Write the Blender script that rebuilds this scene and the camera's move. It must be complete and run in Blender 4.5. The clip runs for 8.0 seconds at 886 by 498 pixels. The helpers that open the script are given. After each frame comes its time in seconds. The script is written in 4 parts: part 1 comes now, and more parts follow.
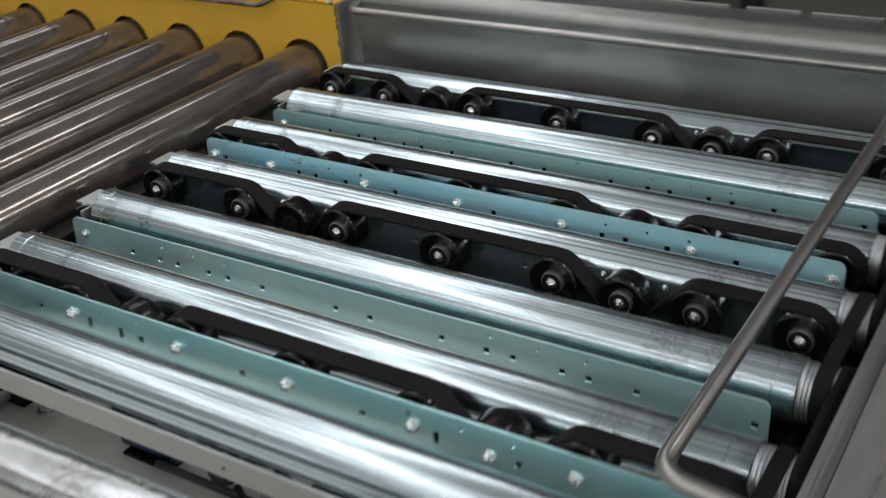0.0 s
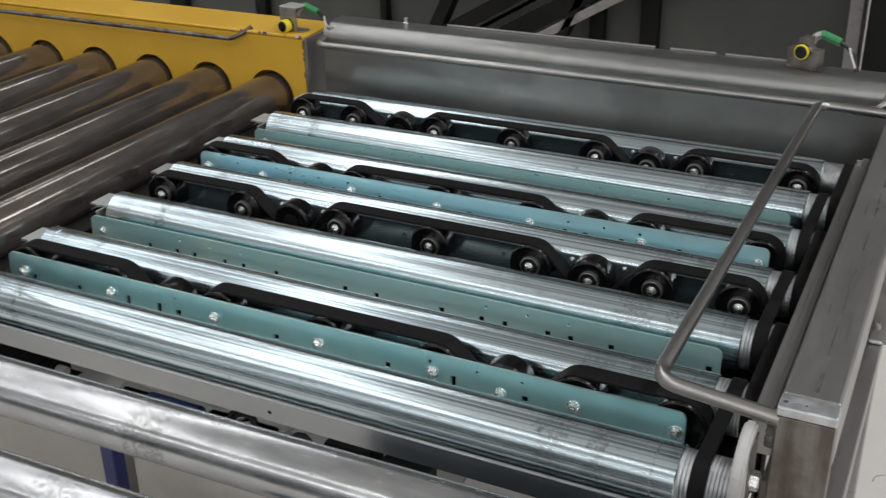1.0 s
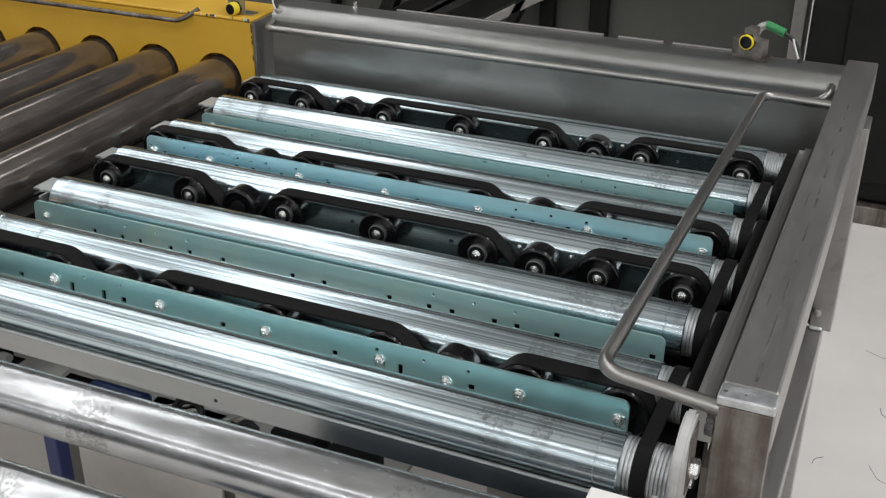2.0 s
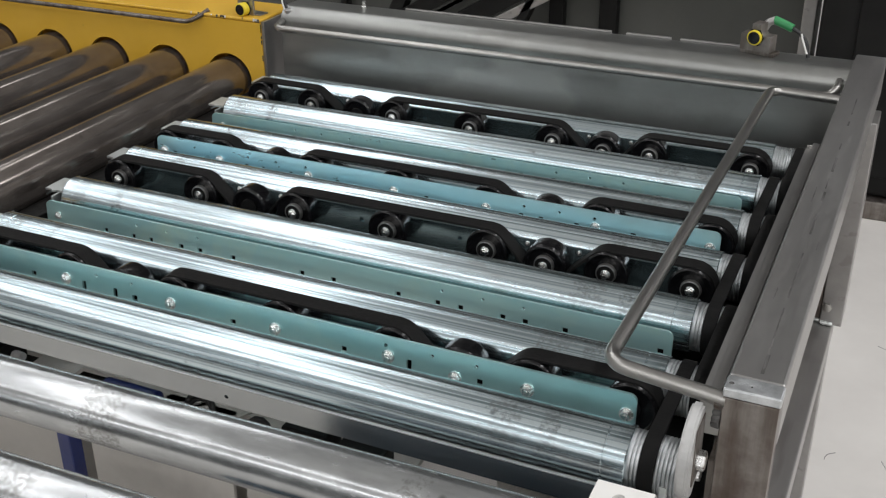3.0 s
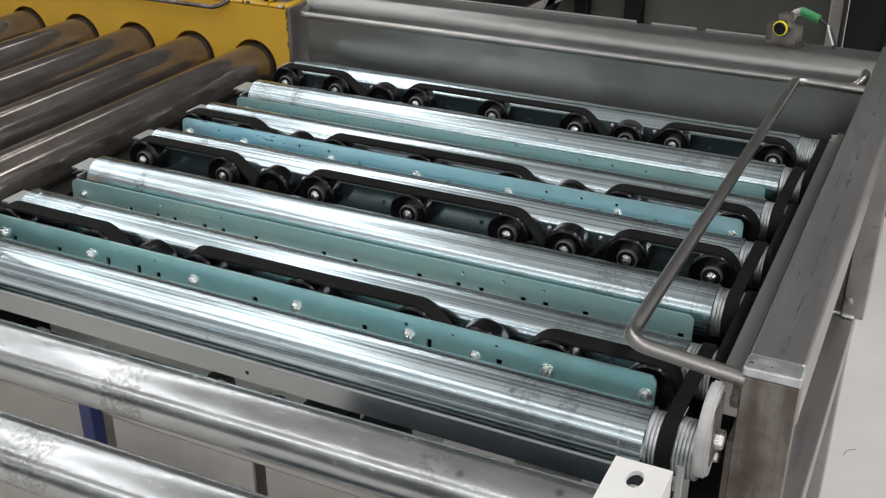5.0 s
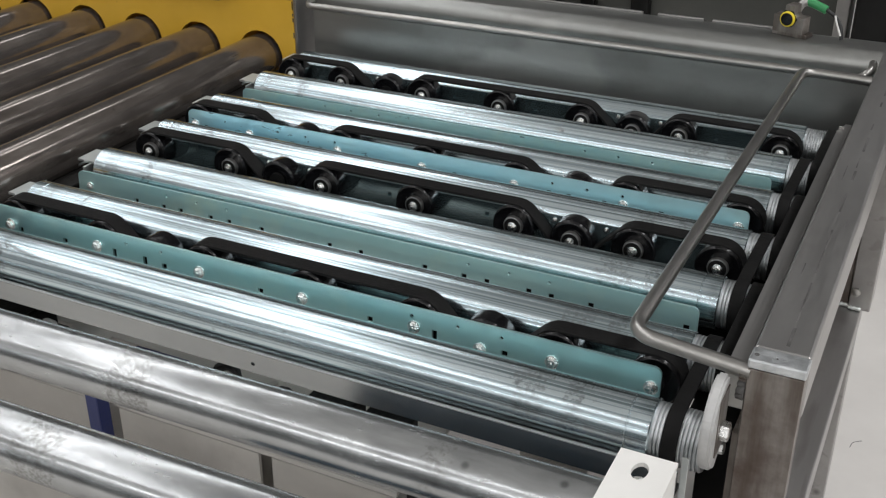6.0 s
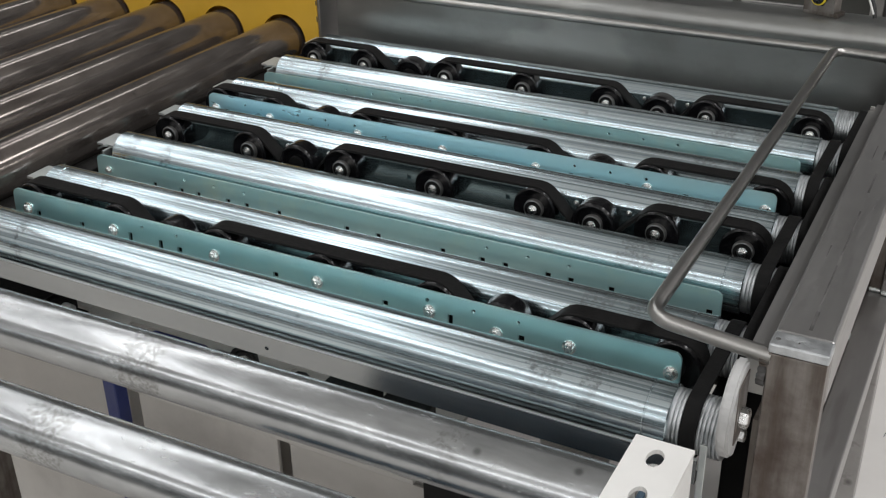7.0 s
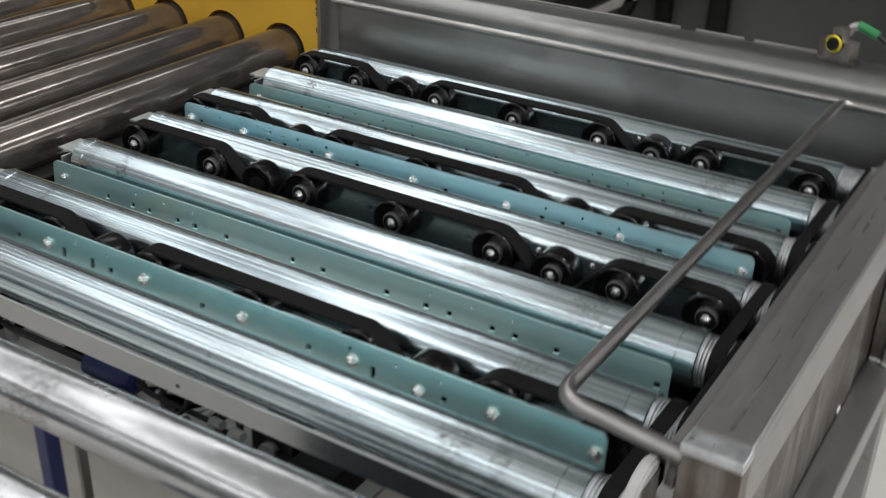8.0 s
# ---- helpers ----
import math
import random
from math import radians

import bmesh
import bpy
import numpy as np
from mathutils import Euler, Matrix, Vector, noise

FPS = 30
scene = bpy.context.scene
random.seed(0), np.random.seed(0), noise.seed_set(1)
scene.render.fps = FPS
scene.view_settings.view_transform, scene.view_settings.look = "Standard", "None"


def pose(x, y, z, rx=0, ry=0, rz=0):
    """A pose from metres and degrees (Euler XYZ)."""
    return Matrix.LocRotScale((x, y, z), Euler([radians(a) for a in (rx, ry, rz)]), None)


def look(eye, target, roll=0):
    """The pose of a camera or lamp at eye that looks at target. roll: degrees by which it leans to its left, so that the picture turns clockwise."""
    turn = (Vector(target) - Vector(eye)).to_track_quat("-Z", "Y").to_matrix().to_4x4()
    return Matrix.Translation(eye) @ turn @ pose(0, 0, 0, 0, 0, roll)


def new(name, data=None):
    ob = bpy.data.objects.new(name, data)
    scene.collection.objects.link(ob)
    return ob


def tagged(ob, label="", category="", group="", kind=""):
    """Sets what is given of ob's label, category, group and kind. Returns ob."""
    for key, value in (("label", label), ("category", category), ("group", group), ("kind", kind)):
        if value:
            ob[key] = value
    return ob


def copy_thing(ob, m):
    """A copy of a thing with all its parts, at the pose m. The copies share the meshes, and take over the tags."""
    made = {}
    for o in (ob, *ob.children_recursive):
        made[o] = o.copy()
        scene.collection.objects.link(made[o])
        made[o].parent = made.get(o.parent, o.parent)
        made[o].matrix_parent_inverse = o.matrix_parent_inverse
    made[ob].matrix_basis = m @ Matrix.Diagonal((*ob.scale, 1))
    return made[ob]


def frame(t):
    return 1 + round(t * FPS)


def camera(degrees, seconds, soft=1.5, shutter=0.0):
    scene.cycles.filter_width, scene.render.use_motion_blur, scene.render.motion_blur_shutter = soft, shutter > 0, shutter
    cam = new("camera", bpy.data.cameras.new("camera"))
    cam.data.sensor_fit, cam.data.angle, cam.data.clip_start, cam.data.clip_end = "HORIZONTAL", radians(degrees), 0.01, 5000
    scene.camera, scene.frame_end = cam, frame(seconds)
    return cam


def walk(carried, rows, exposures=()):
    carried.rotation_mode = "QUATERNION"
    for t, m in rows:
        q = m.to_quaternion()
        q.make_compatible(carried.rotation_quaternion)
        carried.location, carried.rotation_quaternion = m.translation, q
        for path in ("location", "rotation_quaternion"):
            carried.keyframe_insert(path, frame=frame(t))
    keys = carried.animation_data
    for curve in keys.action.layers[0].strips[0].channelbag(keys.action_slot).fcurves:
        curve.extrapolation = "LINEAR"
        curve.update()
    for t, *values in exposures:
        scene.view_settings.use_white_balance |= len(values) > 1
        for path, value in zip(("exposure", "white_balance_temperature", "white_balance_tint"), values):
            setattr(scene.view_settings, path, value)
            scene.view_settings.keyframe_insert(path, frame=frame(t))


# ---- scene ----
cam = camera(44.12, 8.0, soft=1.2, shutter=0.4)
PATH = [
    (0, (0.8826, -0.6068, 0.5762), (0.3906, 0.1234, 0.1022), -4.62),
    (0.1, (0.8714, -0.6845, 0.5765), (0.4024, 0.0679, 0.1141), -4.01),
    (0.2, (0.8727, -0.7449, 0.5846), (0.3948, 0.0022, 0.1226), -4.11),
    (0.3, (0.8663, -0.7933, 0.5939), (0.3983, -0.0401, 0.1317), -3.38),
    (0.5, (0.8715, -0.8483, 0.608), (0.4163, -0.0798, 0.1582), -2.10),
    (1, (0.8715, -0.8561, 0.6025), (0.4673, -0.0501, 0.1701), -1.08),
    (1.5, (0.8767, -0.8417, 0.6126), (0.5107, -0.0245, 0.1675), -0.82),
    (1.7, (0.8745, -0.8462, 0.6102), (0.5166, -0.0264, 0.1633), 0.24),
    (2.8, (0.8771, -0.8626, 0.6131), (0.5134, -0.0471, 0.1628), 0.33),
    (3, (0.8825, -0.8593, 0.6094), (0.5114, -0.0457, 0.1618), -0.31),
    (3.5, (0.8854, -0.8633, 0.6117), (0.5066, -0.05, 0.1701), -0.52),
    (4, (0.8808, -0.863, 0.6085), (0.4964, -0.0514, 0.1687), -0.55),
    (4.5, (0.8872, -0.8654, 0.6068), (0.4989, -0.0549, 0.1684), -0.93),
    (5, (0.8868, -0.8708, 0.5937), (0.4988, -0.0656, 0.1452), 0.08),
    (5.2, (0.8881, -0.8727, 0.5946), (0.4997, -0.0691, 0.1435), 0.13),
    (6.3, (0.8873, -0.8659, 0.5938), (0.4905, -0.07, 0.1367), -0.27),
    (6.5, (0.8871, -0.8617, 0.5891), (0.485, -0.069, 0.1308), -0.44),
    (7, (0.8978, -0.846, 0.5784), (0.4793, -0.0656, 0.1138), -1.05),
    (7.5, (0.9198, -0.823, 0.5821), (0.4929, -0.0502, 0.1125), -1.73),
    (7.8, (0.9406, -0.778, 0.5827), (0.5032, -0.0097, 0.1154), -0.74),
    (8, (0.9575, -0.7047, 0.5758), (0.493, 0.0522, 0.116), 1.63),
]
walk(cam, [(t, look(eye, target, roll)) for t, eye, target, roll in PATH],
     exposures=((0.0, -0.17), (0.5, -0.17), (1.5, -0.02), (3.0, 0.04), (5.0, 0.03), (6.5, -0.04), (8.0, -0.14)))

# ---- world and light ----
world = bpy.data.worlds.new("hall_air")
scene.world = world
world.use_nodes = True
world.node_tree.nodes["Background"].inputs["Color"].default_value = (0.92, 0.96, 1.0, 1)
world.node_tree.nodes["Background"].inputs["Strength"].default_value = 0.08
scene.view_settings.exposure = 0.0


def area_lamp(name, x, y, z, sx, sy, watts, colour):
    data = bpy.data.lights.new(name, "AREA")
    data.shape, data.size, data.size_y, data.energy, data.color = "RECTANGLE", sx, sy, watts, colour
    ob = new(name, data)
    ob.matrix_basis = pose(x, y, z)
    return ob


COOL = (0.985, 0.985, 1.0)
# long luminaires of the hall, running the way of the dark rollers
# the row at x 5.4 is fill, added to brighten the right side
for lx, lw in ((-3.7, 58), (-2.1, 62), (2.3, 142), (5.4, 180)):
    area_lamp("hall_lamp", lx, 0.4, 4.0, 0.28, 9.0, lw, COOL)
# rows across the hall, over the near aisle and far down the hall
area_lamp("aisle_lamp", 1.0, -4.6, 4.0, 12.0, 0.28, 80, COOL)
area_lamp("far_lamp", 0.5, -10.5, 4.0, 13.0, 0.7, 380, COOL)

# ---- materials ----


def mat(name, c1, c2, rough=(0.3, 0.5), metal=0.0, scale=20.0, stretch=(1, 1, 1), fine=160.0, bump=0.15, dirt=None, spots=0.0, spec=0.5, bands=(), edge=(0.32, 0.68), detail=5, lines=None, flecks=None):
    """A procedural surface: two colours mixed by broad noise, fine grain on the gloss and relief, dark stains, drawn lines and pale scuffs."""
    m = bpy.data.materials.new(name)
    m.use_nodes = True
    nt = m.node_tree
    nodes, links = nt.nodes, nt.links
    bsdf = nodes["Principled BSDF"]
    coord = nodes.new("ShaderNodeTexCoord")
    info = nodes.new("ShaderNodeObjectInfo")
    shift = nodes.new("ShaderNodeVectorMath")
    shift.operation = "MULTIPLY_ADD"
    shift.inputs[1].default_value = (7.3, 5.1, 3.7)
    links.new(info.outputs["Random"], shift.inputs[0])
    links.new(coord.outputs["Object"], shift.inputs[2])
    mapping = nodes.new("ShaderNodeMapping")
    mapping.inputs["Scale"].default_value = stretch
    links.new(shift.outputs[0], mapping.inputs["Vector"])

    def noise_node(sc, detail, source):
        n = nodes.new("ShaderNodeTexNoise")
        n.inputs["Scale"].default_value = sc
        n.inputs["Detail"].default_value = detail
        n.inputs["Roughness"].default_value = 0.6
        links.new(source, n.inputs["Vector"])
        return n.outputs["Fac"]

    def ramp(fac, a, b, ca, cb):
        r = nodes.new("ShaderNodeValToRGB")
        r.color_ramp.elements[0].position, r.color_ramp.elements[1].position = a, b
        r.color_ramp.elements[0].color, r.color_ramp.elements[1].color = ca, cb
        links.new(fac, r.inputs["Fac"])
        return r.outputs["Color"]

    broad = noise_node(scale, detail, mapping.outputs["Vector"])
    grain = noise_node(fine, 4, mapping.outputs["Vector"])
    colour = ramp(broad, edge[0], edge[1], (*c1, 1), (*c2, 1))
    if dirt:
        cloud = noise_node(dirt[0], 6, shift.outputs[0])
        mask = ramp(cloud, dirt[1], dirt[1] + 0.3, (0, 0, 0, 1), (0.8, 0.8, 0.8, 1))
        mix = nodes.new("ShaderNodeMix")
        mix.data_type = "RGBA"
        mix.inputs["B"].default_value = (*dirt[2], 1)
        links.new(mask, mix.inputs["Factor"])
        links.new(colour, mix.inputs["A"])
        colour = mix.outputs["Result"]
    if spots:
        vor = nodes.new("ShaderNodeTexVoronoi")
        vor.inputs["Scale"].default_value = spots
        links.new(shift.outputs[0], vor.inputs["Vector"])
        mask = ramp(vor.outputs["Distance"], 0.03, 0.08, (0.7, 0.7, 0.7, 1), (0, 0, 0, 1))
        mix = nodes.new("ShaderNodeMix")
        mix.data_type = "RGBA"
        mix.inputs["B"].default_value = (c1[0] * 0.3, c1[1] * 0.3, c1[2] * 0.3, 1)
        links.new(mask, mix.inputs["Factor"])
        links.new(colour, mix.inputs["A"])
        colour = mix.outputs["Result"]
    for extra in (lines, flecks):
        # drawn lines or pale scuffs: (stretch, scale, threshold, tint, strength)
        if extra:
            run = nodes.new("ShaderNodeMapping")
            run.inputs["Scale"].default_value = extra[0]
            links.new(shift.outputs[0], run.inputs["Vector"])
            k = extra[4]
            mask = ramp(noise_node(extra[1], 2, run.outputs["Vector"]), extra[2], extra[2] + 0.06, (0, 0, 0, 1), (k, k, k, 1))
            mix = nodes.new("ShaderNodeMix")
            mix.data_type = "RGBA"
            mix.inputs["B"].default_value = (*extra[3], 1)
            links.new(mask, mix.inputs["Factor"])
            links.new(colour, mix.inputs["A"])
            colour = mix.outputs["Result"]
    for where, half, tint in bands:
        # a worn ring round the body, broken up by the grain
        sep = nodes.new("ShaderNodeSeparateXYZ")
        links.new(coord.outputs["Object"], sep.inputs[0])
        dist = nodes.new("ShaderNodeMath")
        dist.operation = "COMPARE"
        dist.inputs[1].default_value, dist.inputs[2].default_value = where, half
        wob = nodes.new("ShaderNodeMath")
        wob.operation = "MULTIPLY_ADD"
        wob.inputs[1].default_value = 0.05
        rough_edge = noise_node(90, 3, shift.outputs[0])
        links.new(rough_edge, wob.inputs[0])
        links.new(sep.outputs["X"], wob.inputs[2])
        links.new(wob.outputs[0], dist.inputs[0])
        cut = nodes.new("ShaderNodeMath")
        cut.operation = "MULTIPLY"
        links.new(dist.outputs[0], cut.inputs[0])
        links.new(ramp(noise_node(260, 4, shift.outputs[0]), 0.42, 0.62, (0, 0, 0, 1), (0.75, 0.75, 0.75, 1)), cut.inputs[1])
        mix = nodes.new("ShaderNodeMix")
        mix.data_type = "RGBA"
        mix.inputs["B"].default_value = (*tint, 1)
        links.new(cut.outputs[0], mix.inputs["Factor"])
        links.new(colour, mix.inputs["A"])
        colour = mix.outputs["Result"]
    links.new(colour, bsdf.inputs["Base Color"])
    bsdf.inputs["Metallic"].default_value = metal
    add = nodes.new("ShaderNodeMath")
    add.operation = "ADD"
    links.new(broad, add.inputs[0])
    links.new(grain, add.inputs[1])
    span = nodes.new("ShaderNodeMapRange")
    span.inputs["From Min"].default_value, span.inputs["From Max"].default_value = 0.7, 1.3
    span.inputs["To Min"].default_value, span.inputs["To Max"].default_value = rough
    links.new(add.outputs[0], span.inputs["Value"])
    links.new(span.outputs["Result"], bsdf.inputs["Roughness"])
    bsdf.inputs["Specular IOR Level"].default_value = spec
    if bump:
        b = nodes.new("ShaderNodeBump")
        b.inputs["Strength"].default_value = bump
        b.inputs["Distance"].default_value = 0.0015
        links.new(add.outputs[0], b.inputs["Height"])
        links.new(b.outputs["Normal"], bsdf.inputs["Normal"])
    return m


ZINC_ROLLER = mat("bright_zinc_tube", (0.40, 0.485, 0.52), (0.70, 0.80, 0.84), (0.17, 0.30), 1.0, 260, (0.00005, 1, 1), 700, 0.0, (9, 0.60, (0.50, 0.55, 0.57)), 26, bands=((-0.112, 0.012, (0.30, 0.33, 0.34)), (-0.050, 0.007, (0.14, 0.15, 0.155)), (0.610, 0.016, (0.30, 0.33, 0.34)), (0.655, 0.010, (0.26, 0.29, 0.30))), edge=(0.38, 0.55), detail=4, lines=((0.00005, 1, 1), 420, 0.545, (0.20, 0.27, 0.29), 0.75), flecks=((0.5, 1, 1), 28, 0.64, (0.44, 0.46, 0.46), 0.5))
ZINC_END = mat("worn_zinc", (0.45, 0.47, 0.48), (0.72, 0.74, 0.75), (0.3, 0.55), 1.0, 60, (1, 1, 1), 400, 0.25)
TEAL_ZINC = mat("blue_passivated_zinc", (0.42, 0.70, 0.73), (0.57, 0.82, 0.80), (0.27, 0.33), 0.86, 9, (0.5, 1, 1.4), 60, 0.0, (14, 0.56, (0.66, 0.84, 0.78)))
PALE_TEAL = mat("pale_green_zinc", (0.44, 0.74, 0.77), (0.62, 0.86, 0.82), (0.27, 0.33), 0.70, 9, (0.5, 1, 1.4), 60, 0.0, (16, 0.52, (0.70, 0.87, 0.74)), flecks=((0.25, 1, 1), 12, 0.66, (0.62, 0.66, 0.60), 0.5))
BLUE_ZINC = mat("bluer_passivated_zinc", (0.44, 0.75, 0.85), (0.58, 0.86, 0.90), (0.27, 0.33), 0.72, 5, (0.5, 1, 1.4), 60, 0.0, (6, 0.50, (0.65, 0.88, 0.83)))
# darker tone of the teal zinc, for the plates behind the wheel rows
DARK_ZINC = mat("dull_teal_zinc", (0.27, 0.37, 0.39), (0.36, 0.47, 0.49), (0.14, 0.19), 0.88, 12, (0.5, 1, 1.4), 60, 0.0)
GALV = mat("galvanised_sheet", (0.55, 0.58, 0.57), (0.70, 0.73, 0.71), (0.35, 0.55), 0.9, 18, (0.4, 1, 1), 220, 0.1)
RAIL = mat("galvanised_rail", (0.32, 0.335, 0.34), (0.42, 0.435, 0.435), (0.18, 0.23), 1.0, 8, (0.4, 1, 1), 100, 0.0, (9, 0.55, (0.27, 0.285, 0.29)))
BLACK_PLASTIC = mat("black_plastic", (0.0035, 0.0035, 0.004), (0.008, 0.008, 0.009), (0.14, 0.24), 0.0, 40, (1, 1, 1), 300, 0.0, spec=0.35)
RUBBER = mat("black_rubber_belt", (0.005, 0.005, 0.005), (0.011, 0.0107, 0.0104), (0.5, 0.7), 0.0, 25, (0.3, 1, 1), 420, 0.12, spec=0.13)
BOLT = mat("bright_bolt_steel", (0.68, 0.68, 0.66), (0.85, 0.85, 0.84), (0.18, 0.36), 1.0, 80, (1, 1, 1), 500, 0.1)
CHROME_PIPE = mat("galvanised_pipe", (0.40, 0.412, 0.418), (0.57, 0.59, 0.595), (0.17, 0.29), 0.92, 48, (0.30, 1, 1), 330, 0.012, (17, 0.50, (0.39, 0.405, 0.41)), 16, bands=((-0.022, 0.024, (0.25, 0.25, 0.24)), (0.305, 0.010, (0.32, 0.325, 0.32))), flecks=((0.30, 1, 1), 40, 0.60, (0.64, 0.66, 0.66), 0.3))
DARK_STEEL = mat("dark_raw_steel_tube", (0.165, 0.143, 0.129), (0.265, 0.237, 0.216), (0.125, 0.175), 0.78, 34, (1.0, 0.30, 1.0), 260, 0.015, (26, 0.50, (0.12, 0.103, 0.091)), 22, spec=0.6, flecks=((1.0, 0.16, 1.0), 75, 0.62, (0.40, 0.37, 0.345), 0.35))
YELLOW = mat("yellow_machine_paint", (0.66, 0.385, 0.035), (0.74, 0.445, 0.05), (0.30, 0.44), 0.0, 7, (1, 1, 1), 200, 0.03, (6, 0.64, (0.52, 0.31, 0.04)), 14)
RAW_STEEL = mat("raw_mill_steel", (0.33, 0.322, 0.314), (0.43, 0.422, 0.412), (0.34, 0.44), 0.9, 12, (1, 0.15, 1), 200, 0.01, (7, 0.56, (0.26, 0.247, 0.235)), 9, flecks=((1, 0.08, 1), 40, 0.62, (0.24, 0.228, 0.218), 0.5))
BACK_STEEL = mat("grey_steel_web", (0.26, 0.265, 0.255), (0.36, 0.365, 0.35), (0.28, 0.36), 0.86, 6, (0.4, 1, 1.3), 90, 0.02, (9, 0.50, (0.21, 0.202, 0.19)), 7, flecks=((0.3, 1, 0.6), 14, 0.58, (0.46, 0.46, 0.44), 0.55))
BROWN_STEEL = mat("brown_scaled_steel", (0.12, 0.10, 0.085), (0.28, 0.26, 0.24), (0.36, 0.50), 0.75, 34, (1, 1, 0.10), 160, 0.0, (22, 0.44, (0.075, 0.052, 0.042)), edge=(0.40, 0.60))
SMEAR = mat("dark_roller_smear", (0.05, 0.048, 0.046), (0.13, 0.128, 0.125), (0.5, 0.7), 0.3, 120, (1, 1, 1), 300, 0.02, spec=0.2)
MILL_SCALE = mat("mill_scale", (0.16, 0.155, 0.15), (0.30, 0.292, 0.285), (0.36, 0.48), 0.8, 160, (1, 0.2, 1), 300, 0.01, edge=(0.42, 0.58))
ROD_STEEL = mat("bright_drawn_rod", (0.36, 0.35, 0.335), (0.44, 0.43, 0.41), (0.28, 0.30), 0.95, 14, (1, 1, 1), 40, 0.0)
WHITE_PAINT = mat("white_machine_paint", (0.70, 0.69, 0.66), (0.78, 0.77, 0.74), (0.35, 0.5), 0.0, 10, (1, 1, 1), 200, 0.03, (9, 0.66, (0.58, 0.56, 0.52)))
ALU_CAST = mat("pale_cast_aluminium", (0.42, 0.42, 0.415), (0.54, 0.54, 0.53), (0.45, 0.65), 0.4, 40, (1, 1, 1), 300, 0.1)
BEIGE_PAINT = mat("dusty_beige_paint", (0.52, 0.50, 0.465), (0.64, 0.615, 0.575), (0.4, 0.6), 0.0, 6, (1, 1, 1), 150, 0.03, (7, 0.58, (0.38, 0.36, 0.33)))
CONCRETE = mat("pale_concrete_floor", (0.66, 0.635, 0.605), (0.78, 0.755, 0.72), (0.4, 0.7), 0.0, 2.2, (1, 1, 1), 60, 0.05, (3.5, 0.60, (0.55, 0.53, 0.505)), 2.6)
GREEN_GREY = mat("dark_green_grey_panel", (0.058, 0.060, 0.054), (0.076, 0.078, 0.071), (0.45, 0.6), 0.0, 3, (1, 1, 1), 80, 0.03)
# black paint; also put below the rollers in place of shade
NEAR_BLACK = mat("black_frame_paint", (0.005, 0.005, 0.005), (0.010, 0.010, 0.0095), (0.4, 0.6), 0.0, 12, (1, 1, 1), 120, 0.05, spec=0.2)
WALL_GREY = mat("hall_wall", (0.57, 0.57, 0.57), (0.65, 0.65, 0.645), (0.6, 0.8), 0.0, 1.2, (1, 1, 1), 40, 0.03)
BLUE_PAINT = mat("blue_machine_paint", (0.012, 0.022, 0.11), (0.018, 0.032, 0.15), (0.3, 0.5), 0.0, 14, (1, 1, 1), 200, 0.05)
SENSOR_YELLOW = mat("yellow_plastic_ring", (0.80, 0.62, 0.03), (0.85, 0.68, 0.05), (0.35, 0.5), 0.0, 60, (1, 1, 1), 300, 0.03)
GREEN_PLASTIC = mat("green_plug", (0.03, 0.22, 0.075), (0.045, 0.28, 0.10), (0.3, 0.5), 0.0, 50, (1, 1, 1), 300, 0.05)
SLATE_PAINT = mat("slate_blue_paint", (0.045, 0.085, 0.125), (0.06, 0.105, 0.15), (0.4, 0.55), 0.0, 8, (1, 1, 1), 120, 0.03)
CABLE = mat("black_cable", (0.012, 0.012, 0.012), (0.02, 0.02, 0.02), (0.4, 0.6), 0.0, 60, (1, 1, 1), 300, 0.05)

# ---- builders ----


def part(name, bm, material, parent=None, label=""):
    me = bpy.data.meshes.new(name)
    bmesh.ops.recalc_face_normals(bm, faces=bm.faces)
    bm.to_mesh(me)
    bm.free()
    me.materials.append(material)
    ob = new(name, me)
    if parent is not None:
        ob.parent = parent
    if label:
        ob["label"] = label
    return ob


def empty(name, m=None):
    ob = new(name)
    if m is not None:
        ob.matrix_basis = m
    return ob


def again(name, src, parent, m):
    """One more object on the mesh of src."""
    ob = new(name, src.data)
    ob.parent = parent
    ob.matrix_basis = m
    for c in src.children:
        again(c.name.split(".")[0], c, ob, c.matrix_basis.copy())
    return ob


def smooth(bm, angle=35):
    for f in bm.faces:
        f.smooth = True
    for e in bm.edges:
        if len(e.link_faces) == 2 and e.calc_face_angle(0) > radians(angle):
            e.smooth = False
    return bm


def box(bm, x0, x1, y0, y1, z0, z1, bevel=0.0):
    made = bmesh.ops.create_cube(bm, size=1, matrix=Matrix.Translation(((x0 + x1) / 2, (y0 + y1) / 2, (z0 + z1) / 2)) @ Matrix.Diagonal((x1 - x0, y1 - y0, z1 - z0, 1)))
    if bevel:
        edges = {e for v in made["verts"] for e in v.link_edges}
        bmesh.ops.bevel(bm, geom=list(edges), offset=bevel, segments=2, affect="EDGES", profile=0.5)
    return bm


def boxed(x0, x1, y0, y1, z0, z1, bevel=0.0):
    return box(bmesh.new(), x0, x1, y0, y1, z0, z1, bevel)


AXES = {"x": ((1, 0, 0), (0, 1, 0), (0, 0, 1)), "y": ((0, 1, 0), (1, 0, 0), (0, 0, 1)), "z": ((0, 0, 1), (1, 0, 0), (0, 1, 0))}


